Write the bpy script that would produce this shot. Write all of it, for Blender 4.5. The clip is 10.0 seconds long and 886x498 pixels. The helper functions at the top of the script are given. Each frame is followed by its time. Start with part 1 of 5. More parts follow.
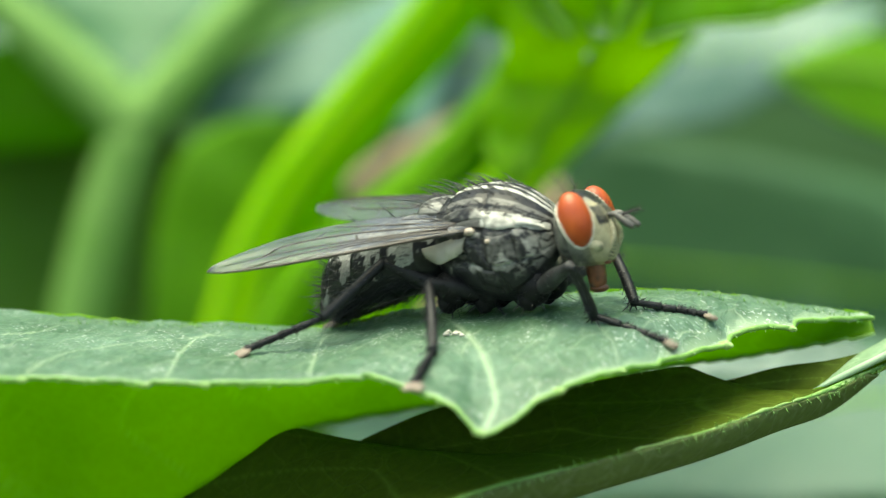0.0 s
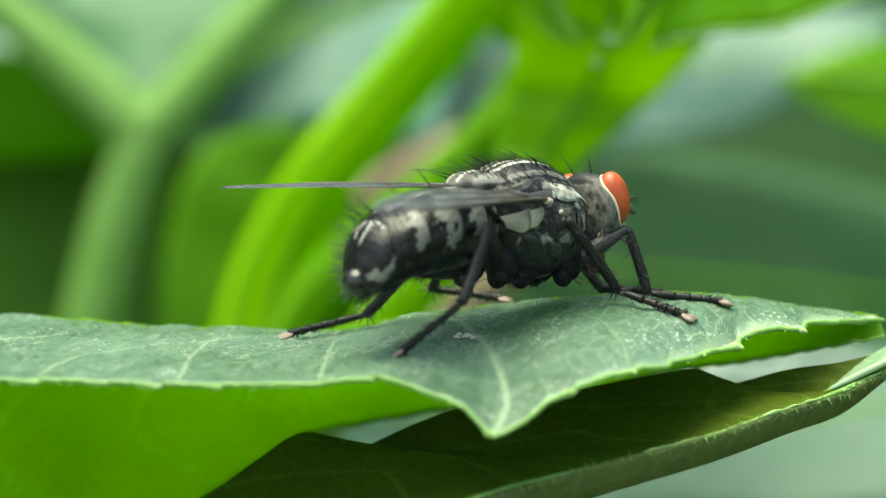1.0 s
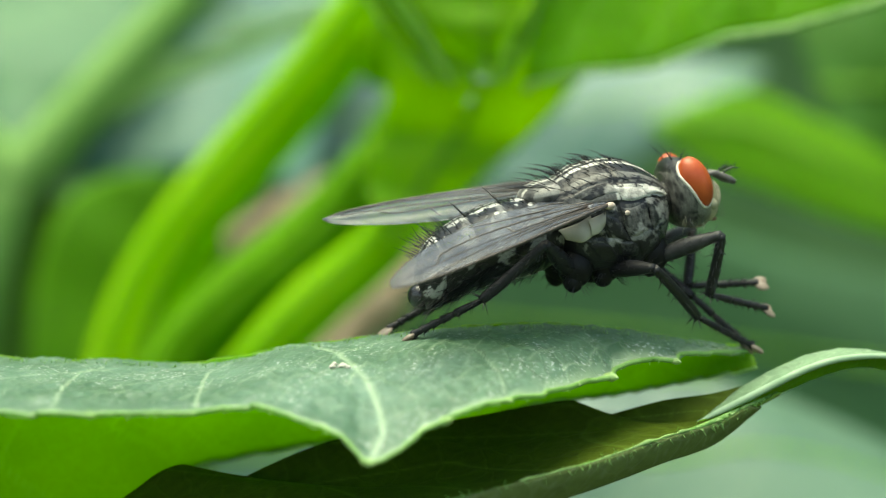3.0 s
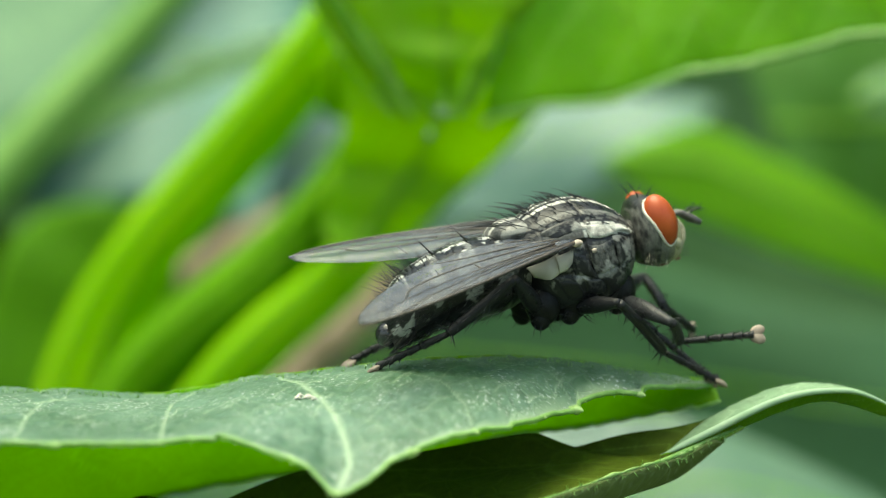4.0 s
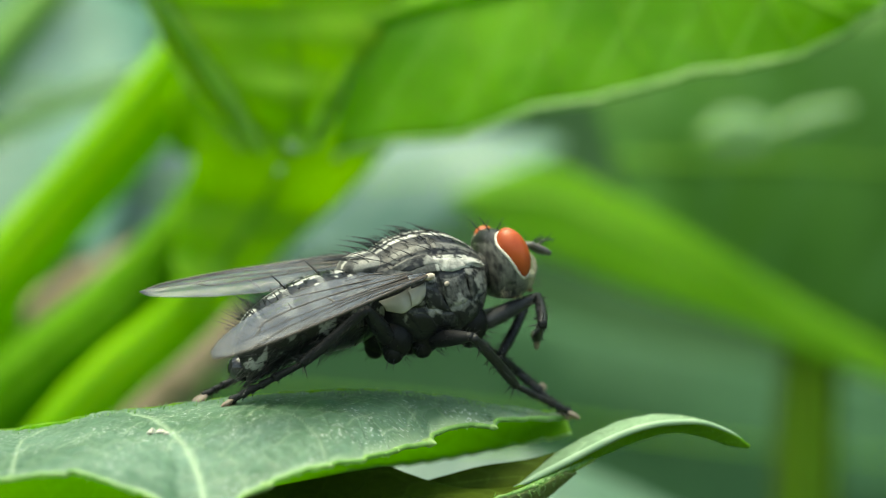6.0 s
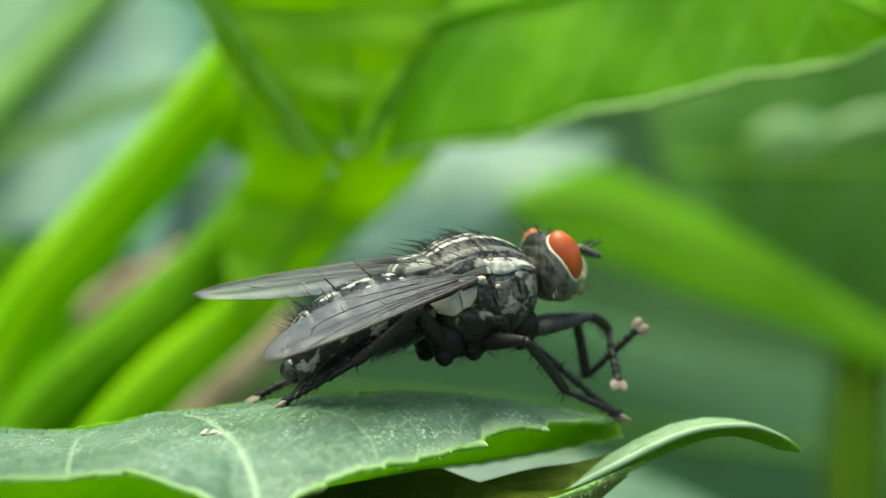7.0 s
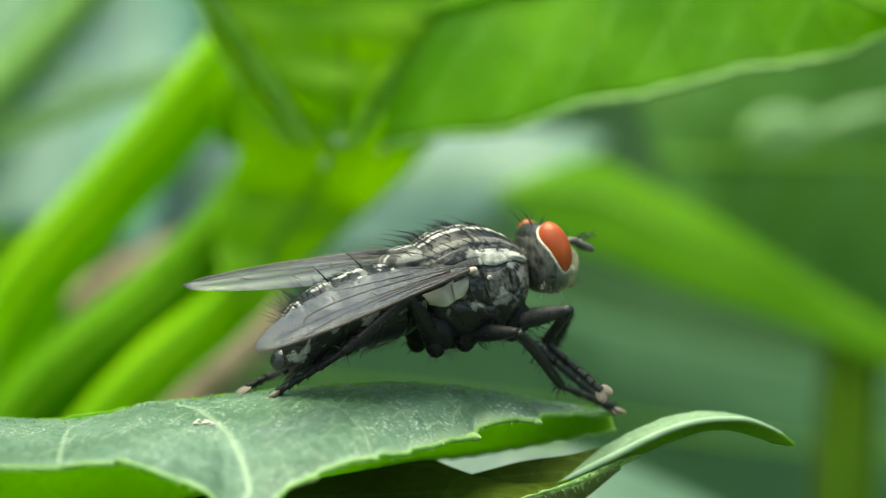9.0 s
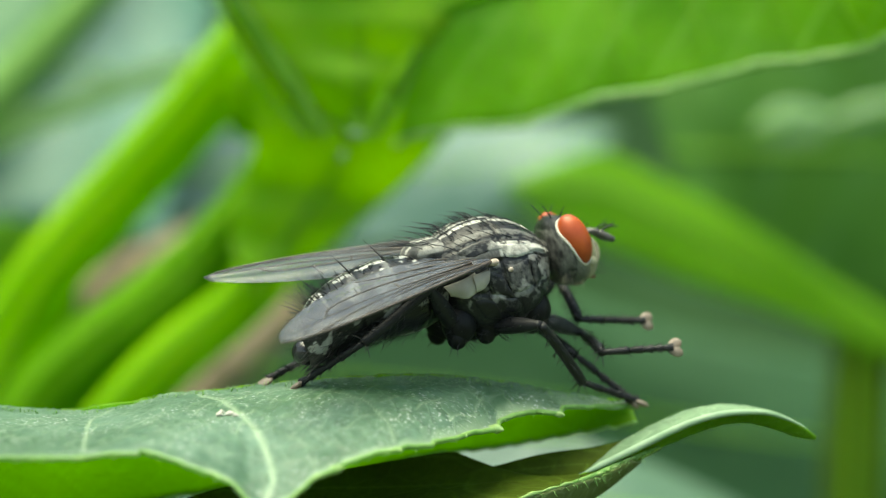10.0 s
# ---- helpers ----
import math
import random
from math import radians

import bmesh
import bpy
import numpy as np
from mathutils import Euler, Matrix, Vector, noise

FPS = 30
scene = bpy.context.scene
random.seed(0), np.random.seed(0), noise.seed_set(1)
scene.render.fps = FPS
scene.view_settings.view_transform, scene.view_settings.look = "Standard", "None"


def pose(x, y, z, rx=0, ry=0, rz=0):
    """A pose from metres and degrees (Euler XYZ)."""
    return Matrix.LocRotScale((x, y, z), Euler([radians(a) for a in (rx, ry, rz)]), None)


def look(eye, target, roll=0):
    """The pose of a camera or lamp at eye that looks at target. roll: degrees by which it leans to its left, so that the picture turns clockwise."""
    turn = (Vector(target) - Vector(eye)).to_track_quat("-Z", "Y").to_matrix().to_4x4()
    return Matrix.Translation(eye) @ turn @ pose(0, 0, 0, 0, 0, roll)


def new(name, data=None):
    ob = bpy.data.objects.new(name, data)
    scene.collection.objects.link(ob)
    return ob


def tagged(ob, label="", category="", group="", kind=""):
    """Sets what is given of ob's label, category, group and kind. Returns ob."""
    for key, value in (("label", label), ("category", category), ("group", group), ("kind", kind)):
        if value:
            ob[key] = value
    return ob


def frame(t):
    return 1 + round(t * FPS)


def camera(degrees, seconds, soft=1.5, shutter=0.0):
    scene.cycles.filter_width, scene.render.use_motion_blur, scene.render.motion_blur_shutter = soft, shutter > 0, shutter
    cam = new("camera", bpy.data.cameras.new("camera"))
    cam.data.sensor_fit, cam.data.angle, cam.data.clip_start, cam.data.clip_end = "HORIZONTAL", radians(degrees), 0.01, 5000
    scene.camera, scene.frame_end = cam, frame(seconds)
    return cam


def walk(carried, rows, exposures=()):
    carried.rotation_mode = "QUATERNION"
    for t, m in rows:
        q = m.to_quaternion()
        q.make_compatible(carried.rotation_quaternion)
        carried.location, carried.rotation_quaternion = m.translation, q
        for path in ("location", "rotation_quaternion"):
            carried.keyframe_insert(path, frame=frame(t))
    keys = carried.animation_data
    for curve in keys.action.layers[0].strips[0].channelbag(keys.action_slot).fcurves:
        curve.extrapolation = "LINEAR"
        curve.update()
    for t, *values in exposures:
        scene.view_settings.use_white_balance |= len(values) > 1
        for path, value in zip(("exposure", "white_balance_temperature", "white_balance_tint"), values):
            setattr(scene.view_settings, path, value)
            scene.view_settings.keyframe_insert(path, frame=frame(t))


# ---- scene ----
# Lengths in the plan are in millimetres; MM turns them into metres.
MM = 0.001
cam = camera(21.15, 10.0, soft=1.1, shutter=0.25)
cam.data.dof.use_dof = True
cam.data.dof.focus_distance = 0.0808
cam.data.dof.aperture_fstop = 40.0
# seconds, eye, way of sight, roll
PATH = [
    (0, (1.275, -77.861, 11.526), (-0.01954, 0.99359, -0.11138), -1.73),
    (0.5, (1.137, -77.956, 11.450), (-0.02091, 0.99376, -0.10960), -1.57),
    (1, (1.193, -78.099, 11.127), (-0.02289, 0.99423, -0.10480), -1.89),
    (1.5, (1.250, -78.055, 10.735), (-0.02259, 0.99540, -0.09309), -1.60),
    (2, (1.227, -78.264, 10.406), (-0.00546, 0.99601, -0.08911), -1.86),
    (2.5, (1.127, -78.247, 10.190), (0.01550, 0.99644, -0.08285), -1.72),
    (3.8, (0.077, -77.986, 9.972), (0.05729, 0.99569, -0.07294), -1.17),
    (4, (-0.101, -78.058, 9.944), (0.06068, 0.99597, -0.06603), -1.01),
    (4.5, (-0.478, -78.520, 9.660), (0.07840, 0.99543, -0.05449), -0.74),
    (5, (-0.266, -78.306, 9.668), (0.11857, 0.99208, -0.04140), -0.89),
    (5.5, (-0.092, -78.138, 9.640), (0.13175, 0.99040, -0.04174), -0.74),
    (6, (-0.392, -78.225, 9.730), (0.12620, 0.99073, -0.05019), -0.98),
    (7.5, (-0.600, -78.651, 9.803), (0.10124, 0.99379, -0.04620), -0.66),
    (8, (-0.472, -78.501, 9.906), (0.10196, 0.99398, -0.03999), -0.62),
    (8.5, (-0.667, -78.332, 9.853), (0.10837, 0.99309, -0.04500), -0.57),
    (9, (-0.715, -78.289, 9.715), (0.11042, 0.99252, -0.05213), -0.40),
    (9.5, (-1.258, -78.357, 9.440), (0.11446, 0.99201, -0.05306), -0.39),
    (10, (-1.483, -78.196, 9.638), (0.11025, 0.99241, -0.05454), -0.20),
]
walk(cam, [(t, look(Vector(e) * MM, (Vector(e) + 100 * Vector(w)) * MM, r)) for t, e, w, r in PATH],
     exposures=[(0, 1.06, 7300, -12), (2, 1.0, 7300, -12), (4, 0.92, 7300, -12), (10, 0.92, 7300, -12)])

# ---- light ----
world = bpy.data.worlds.new("sky")
scene.world = world
world.use_nodes = True
wn = world.node_tree.nodes
sky = wn.new("ShaderNodeTexSky")
sky.sky_type = "NISHITA"
sky.sun_disc = False
sky.sun_elevation = radians(79)
sky.sun_rotation = radians(252)
sky.dust_density = 4.0
sky.air_density = 1.0
wn["Background"].inputs["Strength"].default_value = 0.19
world.node_tree.links.new(sky.outputs[0], wn["Background"].inputs["Color"])
sun = new("sun", bpy.data.lights.new("sun", "SUN"))
sun.data.energy = 3.0
sun.data.angle = radians(52)
sun.data.color = (1.0, 0.95, 0.84)
sun.matrix_world = look((-0.12, -0.04, 0.66), (0, 0, 0))


# ---- materials ----
def nodes_of(name):
    m = bpy.data.materials.new(name)
    m.use_nodes = True
    return m, m.node_tree.nodes, m.node_tree.links


def noise_node(n, l, coord, scale, detail=4.0, rough=0.55):
    """Noise with its scale in cells per millimetre."""
    t = n.new("ShaderNodeTexNoise")
    t.inputs["Scale"].default_value = scale * 1000
    t.inputs["Detail"].default_value = detail
    t.inputs["Roughness"].default_value = rough
    l.new(coord, t.inputs["Vector"])
    return t


def ramp_node(n, l, fac, stops):
    r = n.new("ShaderNodeValToRGB")
    while len(r.color_ramp.elements) < len(stops):
        r.color_ramp.elements.new(0.5)
    for e, (p, c) in zip(r.color_ramp.elements, stops):
        e.position, e.color = p, (*c, 1)
    l.new(fac, r.inputs[0])
    return r


def mix_node(n, l, fac, a, b, blend="MIX"):
    m = n.new("ShaderNodeMix")
    m.data_type, m.blend_type = "RGBA", blend
    for sock, v in ((m.inputs[0], fac), (m.inputs[6], a), (m.inputs[7], b)):
        if isinstance(v, (int, float)):
            sock.default_value = v
        elif isinstance(v, tuple):
            sock.default_value = (*v, 1)
        else:
            l.new(v, sock)
    return m.outputs[2]


def bump_node(n, l, height, strength, dist_mm, normal=None):
    b = n.new("ShaderNodeBump")
    b.inputs["Strength"].default_value = strength
    b.inputs["Distance"].default_value = dist_mm * MM
    l.new(height, b.inputs["Height"])
    if normal:
        l.new(normal, b.inputs["Normal"])
    return b.outputs[0]


def leaf_mat(name, dark, light, glow, share, rough=0.42, spec=0.5, cell=1.1, vein=(0.32, 0.46, 0.24), big=0.12, dust=0.0, web=0.16, coat=0.0):
    """A leaf: waxy top, light that comes through, a net of fine veins; the mesh's "vein" marks the large ones, pale
    rims and painted rim light.
    """
    m, n, l = nodes_of(name)
    out, bs = n["Material Output"], n["Principled BSDF"]
    co = n.new("ShaderNodeTexCoord").outputs["Object"]
    a = noise_node(n, l, co, big, 3)
    b = noise_node(n, l, co, 3.0, 5)
    col = ramp_node(n, l, a.outputs[0], [(0.32, dark), (0.68, light)]).outputs[0]
    col = mix_node(n, l, 0.35, col, ramp_node(n, l, b.outputs[0], [(0.3, (0.25, 0.25, 0.25)), (0.7, (0.75, 0.75, 0.75))]).outputs[0], "OVERLAY")
    vo = n.new("ShaderNodeTexVoronoi")
    vo.feature = "DISTANCE_TO_EDGE"
    vo.inputs["Scale"].default_value = 1000 / cell
    wob = n.new("ShaderNodeVectorMath")
    wob.operation = "MULTIPLY_ADD"
    l.new(noise_node(n, l, co, 0.7, 2).outputs["Color"], wob.inputs[0])
    wob.inputs[1].default_value = (0.0008, 0.0008, 0.0008)
    l.new(co, wob.inputs[2])
    l.new(wob.outputs[0], vo.inputs["Vector"])
    net = ramp_node(n, l, vo.outputs["Distance"], [(0.0, (1, 1, 1)), (0.07, (0, 0, 0))]).outputs[0]
    at = n.new("ShaderNodeAttribute")
    at.attribute_name = "vein"
    col = mix_node(n, l, mix_node(n, l, 1.0, net, (web, web, web), "MULTIPLY"), col, vein)
    col = mix_node(n, l, at.outputs["Fac"], col, vein)
    if dust:
        d = ramp_node(n, l, noise_node(n, l, co, 8.0, 1, 0.3).outputs[0], [(0.62, (0, 0, 0)), (0.68, (1, 1, 1))]).outputs[0]
        d = mix_node(n, l, 1.0, d, ramp_node(n, l, noise_node(n, l, co, 0.5, 2).outputs[0], [(0.4, (0, 0, 0)), (0.65, (dust, dust, dust))]).outputs[0], "MULTIPLY")
        col = mix_node(n, l, d, col, (0.62, 0.66, 0.6))
    l.new(col, bs.inputs["Base Color"])
    bs.inputs["Roughness"].default_value = rough
    bs.inputs["Specular IOR Level"].default_value = spec
    bs.inputs["Coat Weight"].default_value = coat
    bs.inputs["Coat Roughness"].default_value = 0.3
    nb = bump_node(n, l, net, 0.3, 0.05)
    nb = bump_node(n, l, b.outputs[0], 0.4, 0.1, nb)
    nb = bump_node(n, l, at.outputs["Fac"], 0.6, 0.08, nb)
    l.new(nb, bs.inputs["Normal"])
    tr = n.new("ShaderNodeBsdfTranslucent")
    g = mix_node(n, l, 0.3, glow, col, "MULTIPLY")
    g = mix_node(n, l, 0.35, g, ramp_node(n, l, a.outputs[0], [(0.3, (0.35, 0.35, 0.35)), (0.7, (0.7, 0.7, 0.7))]).outputs[0], "OVERLAY")
    l.new(g, tr.inputs["Color"])
    l.new(nb, tr.inputs["Normal"])
    mx = n.new("ShaderNodeMixShader")
    mx.inputs[0].default_value = share
    l.new(bs.outputs[0], mx.inputs[1])
    l.new(tr.outputs[0], mx.inputs[2])
    l.new(mx.outputs[0], out.inputs["Surface"])
    return m


def plain_mat(name, dark, light, rough=0.5, scale=2.0, spec=0.5, bump=0.0, sheen=0.0, trans=0.0, metal=0.0):
    m, n, l = nodes_of(name)
    bs = n["Principled BSDF"]
    co = n.new("ShaderNodeTexCoord").outputs["Object"]
    a = noise_node(n, l, co, scale, 5)
    l.new(ramp_node(n, l, a.outputs[0], [(0.3, dark), (0.7, light)]).outputs[0], bs.inputs["Base Color"])
    bs.inputs["Roughness"].default_value = rough
    bs.inputs["Specular IOR Level"].default_value = spec
    bs.inputs["Metallic"].default_value = metal
    bs.inputs["Sheen Weight"].default_value = sheen
    if bump:
        l.new(bump_node(n, l, noise_node(n, l, co, scale * 3, 3).outputs[0], 0.5, bump), bs.inputs["Normal"])
    if trans:
        tr = n.new("ShaderNodeBsdfTranslucent")
        tr.inputs["Color"].default_value = (*light, 1)
        mx = n.new("ShaderNodeMixShader")
        mx.inputs[0].default_value = trans
        l.new(bs.outputs[0], mx.inputs[1])
        l.new(tr.outputs[0], mx.inputs[2])
        l.new(mx.outputs[0], n["Material Output"].inputs["Surface"])
    return m


def dusted_mat(name, black, silver, rough_black=0.4, rough_silver=0.65):
    """Black cuticle under silvery dust; the mesh's "dust" says where it lies."""
    m, n, l = nodes_of(name)
    bs = n["Principled BSDF"]
    co = n.new("ShaderNodeTexCoord").outputs["Object"]
    at = n.new("ShaderNodeAttribute")
    at.attribute_name = "dust"
    fine = noise_node(n, l, co, 9.0, 3, 0.6)
    add = n.new("ShaderNodeMath")
    add.operation = "MULTIPLY_ADD"
    l.new(fine.outputs[0], add.inputs[0])
    add.inputs[1].default_value = 0.3
    add.inputs[2].default_value = -0.15
    tot = n.new("ShaderNodeMath")
    l.new(add.outputs[0], tot.inputs[0])
    l.new(at.outputs["Fac"], tot.inputs[1])
    k = ramp_node(n, l, tot.outputs[0], [(0.1, (0, 0, 0)), (0.9, (1, 1, 1))]).outputs[0]
    grain = ramp_node(n, l, noise_node(n, l, co, 22.0, 2).outputs[0], [(0.3, tuple(0.62 * c for c in silver)), (0.7, silver)]).outputs[0]
    pale = n.new("ShaderNodeAttribute")
    pale.attribute_name = "cream"
    grain = mix_node(n, l, pale.outputs["Fac"], grain, (0.5, 0.45, 0.29))
    l.new(mix_node(n, l, k, black, grain), bs.inputs["Base Color"])
    r = n.new("ShaderNodeMapRange")
    l.new(k, r.inputs[0])
    r.inputs[3].default_value, r.inputs[4].default_value = rough_black, rough_silver
    l.new(r.outputs[0], bs.inputs["Roughness"])
    bs.inputs["Specular IOR Level"].default_value = 0.32
    l.new(bump_node(n, l, fine.outputs[0], 0.5, 0.04), bs.inputs["Normal"])
    return m


PERCH = leaf_mat("perch leaf", (0.046, 0.108, 0.054), (0.122, 0.205, 0.148), (0.36, 0.75, 0.06), 0.25, rough=0.48, spec=0.5, coat=0.2, big=0.2, cell=1.0, vein=(0.37, 0.48, 0.32), dust=0.8, web=0.16)
MARGIN = plain_mat("leaf margin", (0.14, 0.32, 0.06), (0.32, 0.52, 0.16), 0.45, 1.5, trans=0.3)
TOOTH = plain_mat("leaf tooth", (0.26, 0.44, 0.12), (0.42, 0.58, 0.24), 0.45, 3.0, trans=0.3)
LOBE = leaf_mat("leaf underside", (0.11, 0.24, 0.01), (0.18, 0.33, 0.018), (0.46, 0.77, 0.02), 0.62, rough=0.5, spec=0.3, cell=1.2, vein=(0.3, 0.5, 0.1))
# shade under the perch leaf is put into SHADY's dark base colour
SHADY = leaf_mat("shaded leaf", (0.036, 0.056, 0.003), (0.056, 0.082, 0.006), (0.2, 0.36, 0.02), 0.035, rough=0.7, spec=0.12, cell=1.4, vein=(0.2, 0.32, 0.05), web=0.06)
TIPLEAF = leaf_mat("leaf tip", (0.13, 0.215, 0.115), (0.21, 0.305, 0.195), (0.3, 0.55, 0.1), 0.1, rough=0.6, spec=0.2, cell=1.0, vein=(0.36, 0.46, 0.3))
TIPRIB = plain_mat("pale tip rib", (0.26, 0.4, 0.24), (0.42, 0.55, 0.38), 0.5, 1.0, spec=0.4, trans=0.3)
OLIVE = leaf_mat("olive underside", (0.09, 0.125, 0.035), (0.145, 0.185, 0.06), (0.3, 0.4, 0.06), 0.2, rough=0.6, spec=0.25, cell=1.2, vein=(0.3, 0.33, 0.2))
# the waxy leaves carry the sky's reflection in their pale blue-grey base colours
PALELEAF = leaf_mat("pale waxy leaf", (0.15, 0.21, 0.18), (0.23, 0.29, 0.255), (0.3, 0.4, 0.3), 0.2, rough=0.4, spec=0.5, cell=6.0, vein=(0.45, 0.52, 0.45), big=0.05)
UPPER = leaf_mat("upper leaf", (0.07, 0.22, 0.004), (0.21, 0.44, 0.012), (0.5, 0.86, 0.01), 0.62, rough=0.5, spec=0.2, cell=2.2, vein=(0.35, 0.6, 0.12))
GREYLEAF = leaf_mat("waxy leaf", (0.062, 0.165, 0.12), (0.11, 0.235, 0.185), (0.16, 0.35, 0.22), 0.2, rough=0.45, spec=0.4, cell=6.0, vein=(0.26, 0.42, 0.25), big=0.05)
LOWLEAF = leaf_mat("low waxy leaf", (0.06, 0.132, 0.085), (0.1, 0.178, 0.125), (0.2, 0.4, 0.18), 0.2, rough=0.5, spec=0.4, cell=6.0, vein=(0.16, 0.24, 0.16), big=0.05)
SOFTLEAF = leaf_mat("soft green leaf", (0.062, 0.165, 0.075), (0.105, 0.235, 0.12), (0.16, 0.36, 0.14), 0.25, rough=0.5, spec=0.3, cell=6.0, vein=(0.14, 0.3, 0.12), big=0.05)
BLUELEAF = leaf_mat("blue waxy leaf", (0.085, 0.17, 0.135), (0.145, 0.245, 0.205), (0.2, 0.33, 0.26), 0.2, rough=0.45, spec=0.4, cell=6.0, vein=(0.3, 0.4, 0.33), big=0.05)
PALEGREEN = leaf_mat("pale green leaf", (0.13, 0.25, 0.1), (0.22, 0.36, 0.18), (0.3, 0.5, 0.2), 0.25, rough=0.45, spec=0.4, cell=6.0, vein=(0.3, 0.45, 0.25), big=0.05)
DEEP = leaf_mat("deep leaf", (0.075, 0.21, 0.004), (0.13, 0.33, 0.009), (0.25, 0.55, 0.02), 0.35, rough=0.6, spec=0.2, cell=6.0, vein=(0.08, 0.2, 0.02), big=0.05)
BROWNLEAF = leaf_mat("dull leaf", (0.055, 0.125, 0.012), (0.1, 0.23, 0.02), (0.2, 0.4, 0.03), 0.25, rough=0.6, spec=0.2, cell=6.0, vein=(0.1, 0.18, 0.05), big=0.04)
MIDLEAF = leaf_mat("mid green leaf", (0.034, 0.108, 0.008), (0.064, 0.18, 0.016), (0.22, 0.48, 0.03), 0.32, rough=0.55, spec=0.25, cell=6.0, vein=(0.12, 0.28, 0.08), big=0.04)
TEALLEAF = leaf_mat("dark teal leaf", (0.034, 0.095, 0.04), (0.06, 0.15, 0.07), (0.13, 0.27, 0.12), 0.25, rough=0.55, spec=0.25, cell=6.0, vein=(0.1, 0.2, 0.1), big=0.03)
LIME = leaf_mat("young leaf", (0.13, 0.33, 0.012), (0.23, 0.48, 0.024), (0.42, 0.75, 0.02), 0.52, rough=0.6, spec=0.2, cell=6.0, vein=(0.28, 0.52, 0.05), big=0.05)
YOUNG = leaf_mat("soft young leaf", (0.14, 0.31, 0.01), (0.3, 0.5, 0.03), (0.66, 0.95, 0.03), 0.6, rough=0.55, spec=0.25, cell=1.6, vein=(0.36, 0.6, 0.1), big=0.16)
UPRIB = plain_mat("young rib", (0.2, 0.45, 0.015), (0.3, 0.56, 0.04), 0.5, 0.4, spec=0.25, trans=0.6)
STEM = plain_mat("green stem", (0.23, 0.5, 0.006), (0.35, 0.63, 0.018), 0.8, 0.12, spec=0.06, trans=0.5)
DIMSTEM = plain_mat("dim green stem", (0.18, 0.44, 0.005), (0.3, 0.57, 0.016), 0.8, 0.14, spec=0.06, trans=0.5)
# a darker copy of the stem green, with the stalk's shade in its colour
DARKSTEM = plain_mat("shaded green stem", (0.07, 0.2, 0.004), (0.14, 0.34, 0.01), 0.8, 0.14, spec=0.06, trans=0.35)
OLIVESTEM = plain_mat("olive stem", (0.06, 0.12, 0.005), (0.1, 0.175, 0.012), 0.7, 0.1, spec=0.2, trans=0.2)
RIB = plain_mat("pale rib", (0.17, 0.34, 0.07), (0.26, 0.44, 0.13), 0.55, 0.12, spec=0.25, trans=0.3)
PALERIB = plain_mat("thin pale rib", (0.34, 0.52, 0.26), (0.44, 0.6, 0.34), 0.55, 0.12, spec=0.25, trans=0.7)
SOFTRIB = plain_mat("green rib", (0.16, 0.38, 0.02), (0.26, 0.5, 0.06), 0.55, 0.2, spec=0.25, trans=0.45)
TWIG = plain_mat("dry twig", (0.22, 0.17, 0.10), (0.34, 0.26, 0.17), 0.8, 0.4)
SOIL = plain_mat("soil", (0.03, 0.045, 0.02), (0.06, 0.09, 0.03), 0.95, 0.02)
THICKET = plain_mat("far thicket", (0.03, 0.085, 0.02), (0.10, 0.2, 0.07), 0.8, 0.018)


# ---- building helpers ----
def mesh_of(name, verts, faces, material, attr=None, smooth=True):
    me = bpy.data.meshes.new(name)
    me.from_pydata([(x * MM, y * MM, z * MM) for x, y, z in verts], [], faces)
    if attr:
        key, values = attr
        me.attributes.new(key, "FLOAT", "POINT").data.foreach_set("value", values)
    if smooth:
        me.polygons.foreach_set("use_smooth", [True] * len(me.polygons))
    me.materials.append(material)
    return me


def part(name, geo, material, parent, label="", attr=None, smooth=True):
    """One mesh object, from (verts, faces) in millimetres, under a thing or a part."""
    ob = new(name, mesh_of(name, geo[0], geo[1], material, attr, smooth))
    ob.parent = parent
    return tagged(ob, label)


def thing(name, label, category, group="", kind="", at=(0, 0, 0)):
    ob = new(name)
    ob.empty_display_size = 0.002
    ob.location = Vector(at) * MM
    return tagged(ob, label, category, group, kind)


def joined(*geos):
    verts, faces = [], []
    for v, f in geos:
        k = len(verts)
        verts += list(v)
        faces += [tuple(i + k for i in face) for face in f]
    return verts, faces


def spline(points, u):
    """Catmull-Rom through points, u from 0 to 1."""
    n = len(points) - 1
    k = min(int(u * n), n - 1)
    s = u * n - k
    p1, p2 = Vector(points[k]), Vector(points[k + 1])
    p0 = Vector(points[k - 1]) if k else 2 * p1 - p2
    p3 = Vector(points[k + 2]) if k + 2 <= n else 2 * p2 - p1
    return 0.5 * (2 * p1 + (p2 - p0) * s + (2 * p0 - 5 * p1 + 4 * p2 - p3) * s * s + (3 * p1 - p0 - 3 * p2 + p3) * s**3)


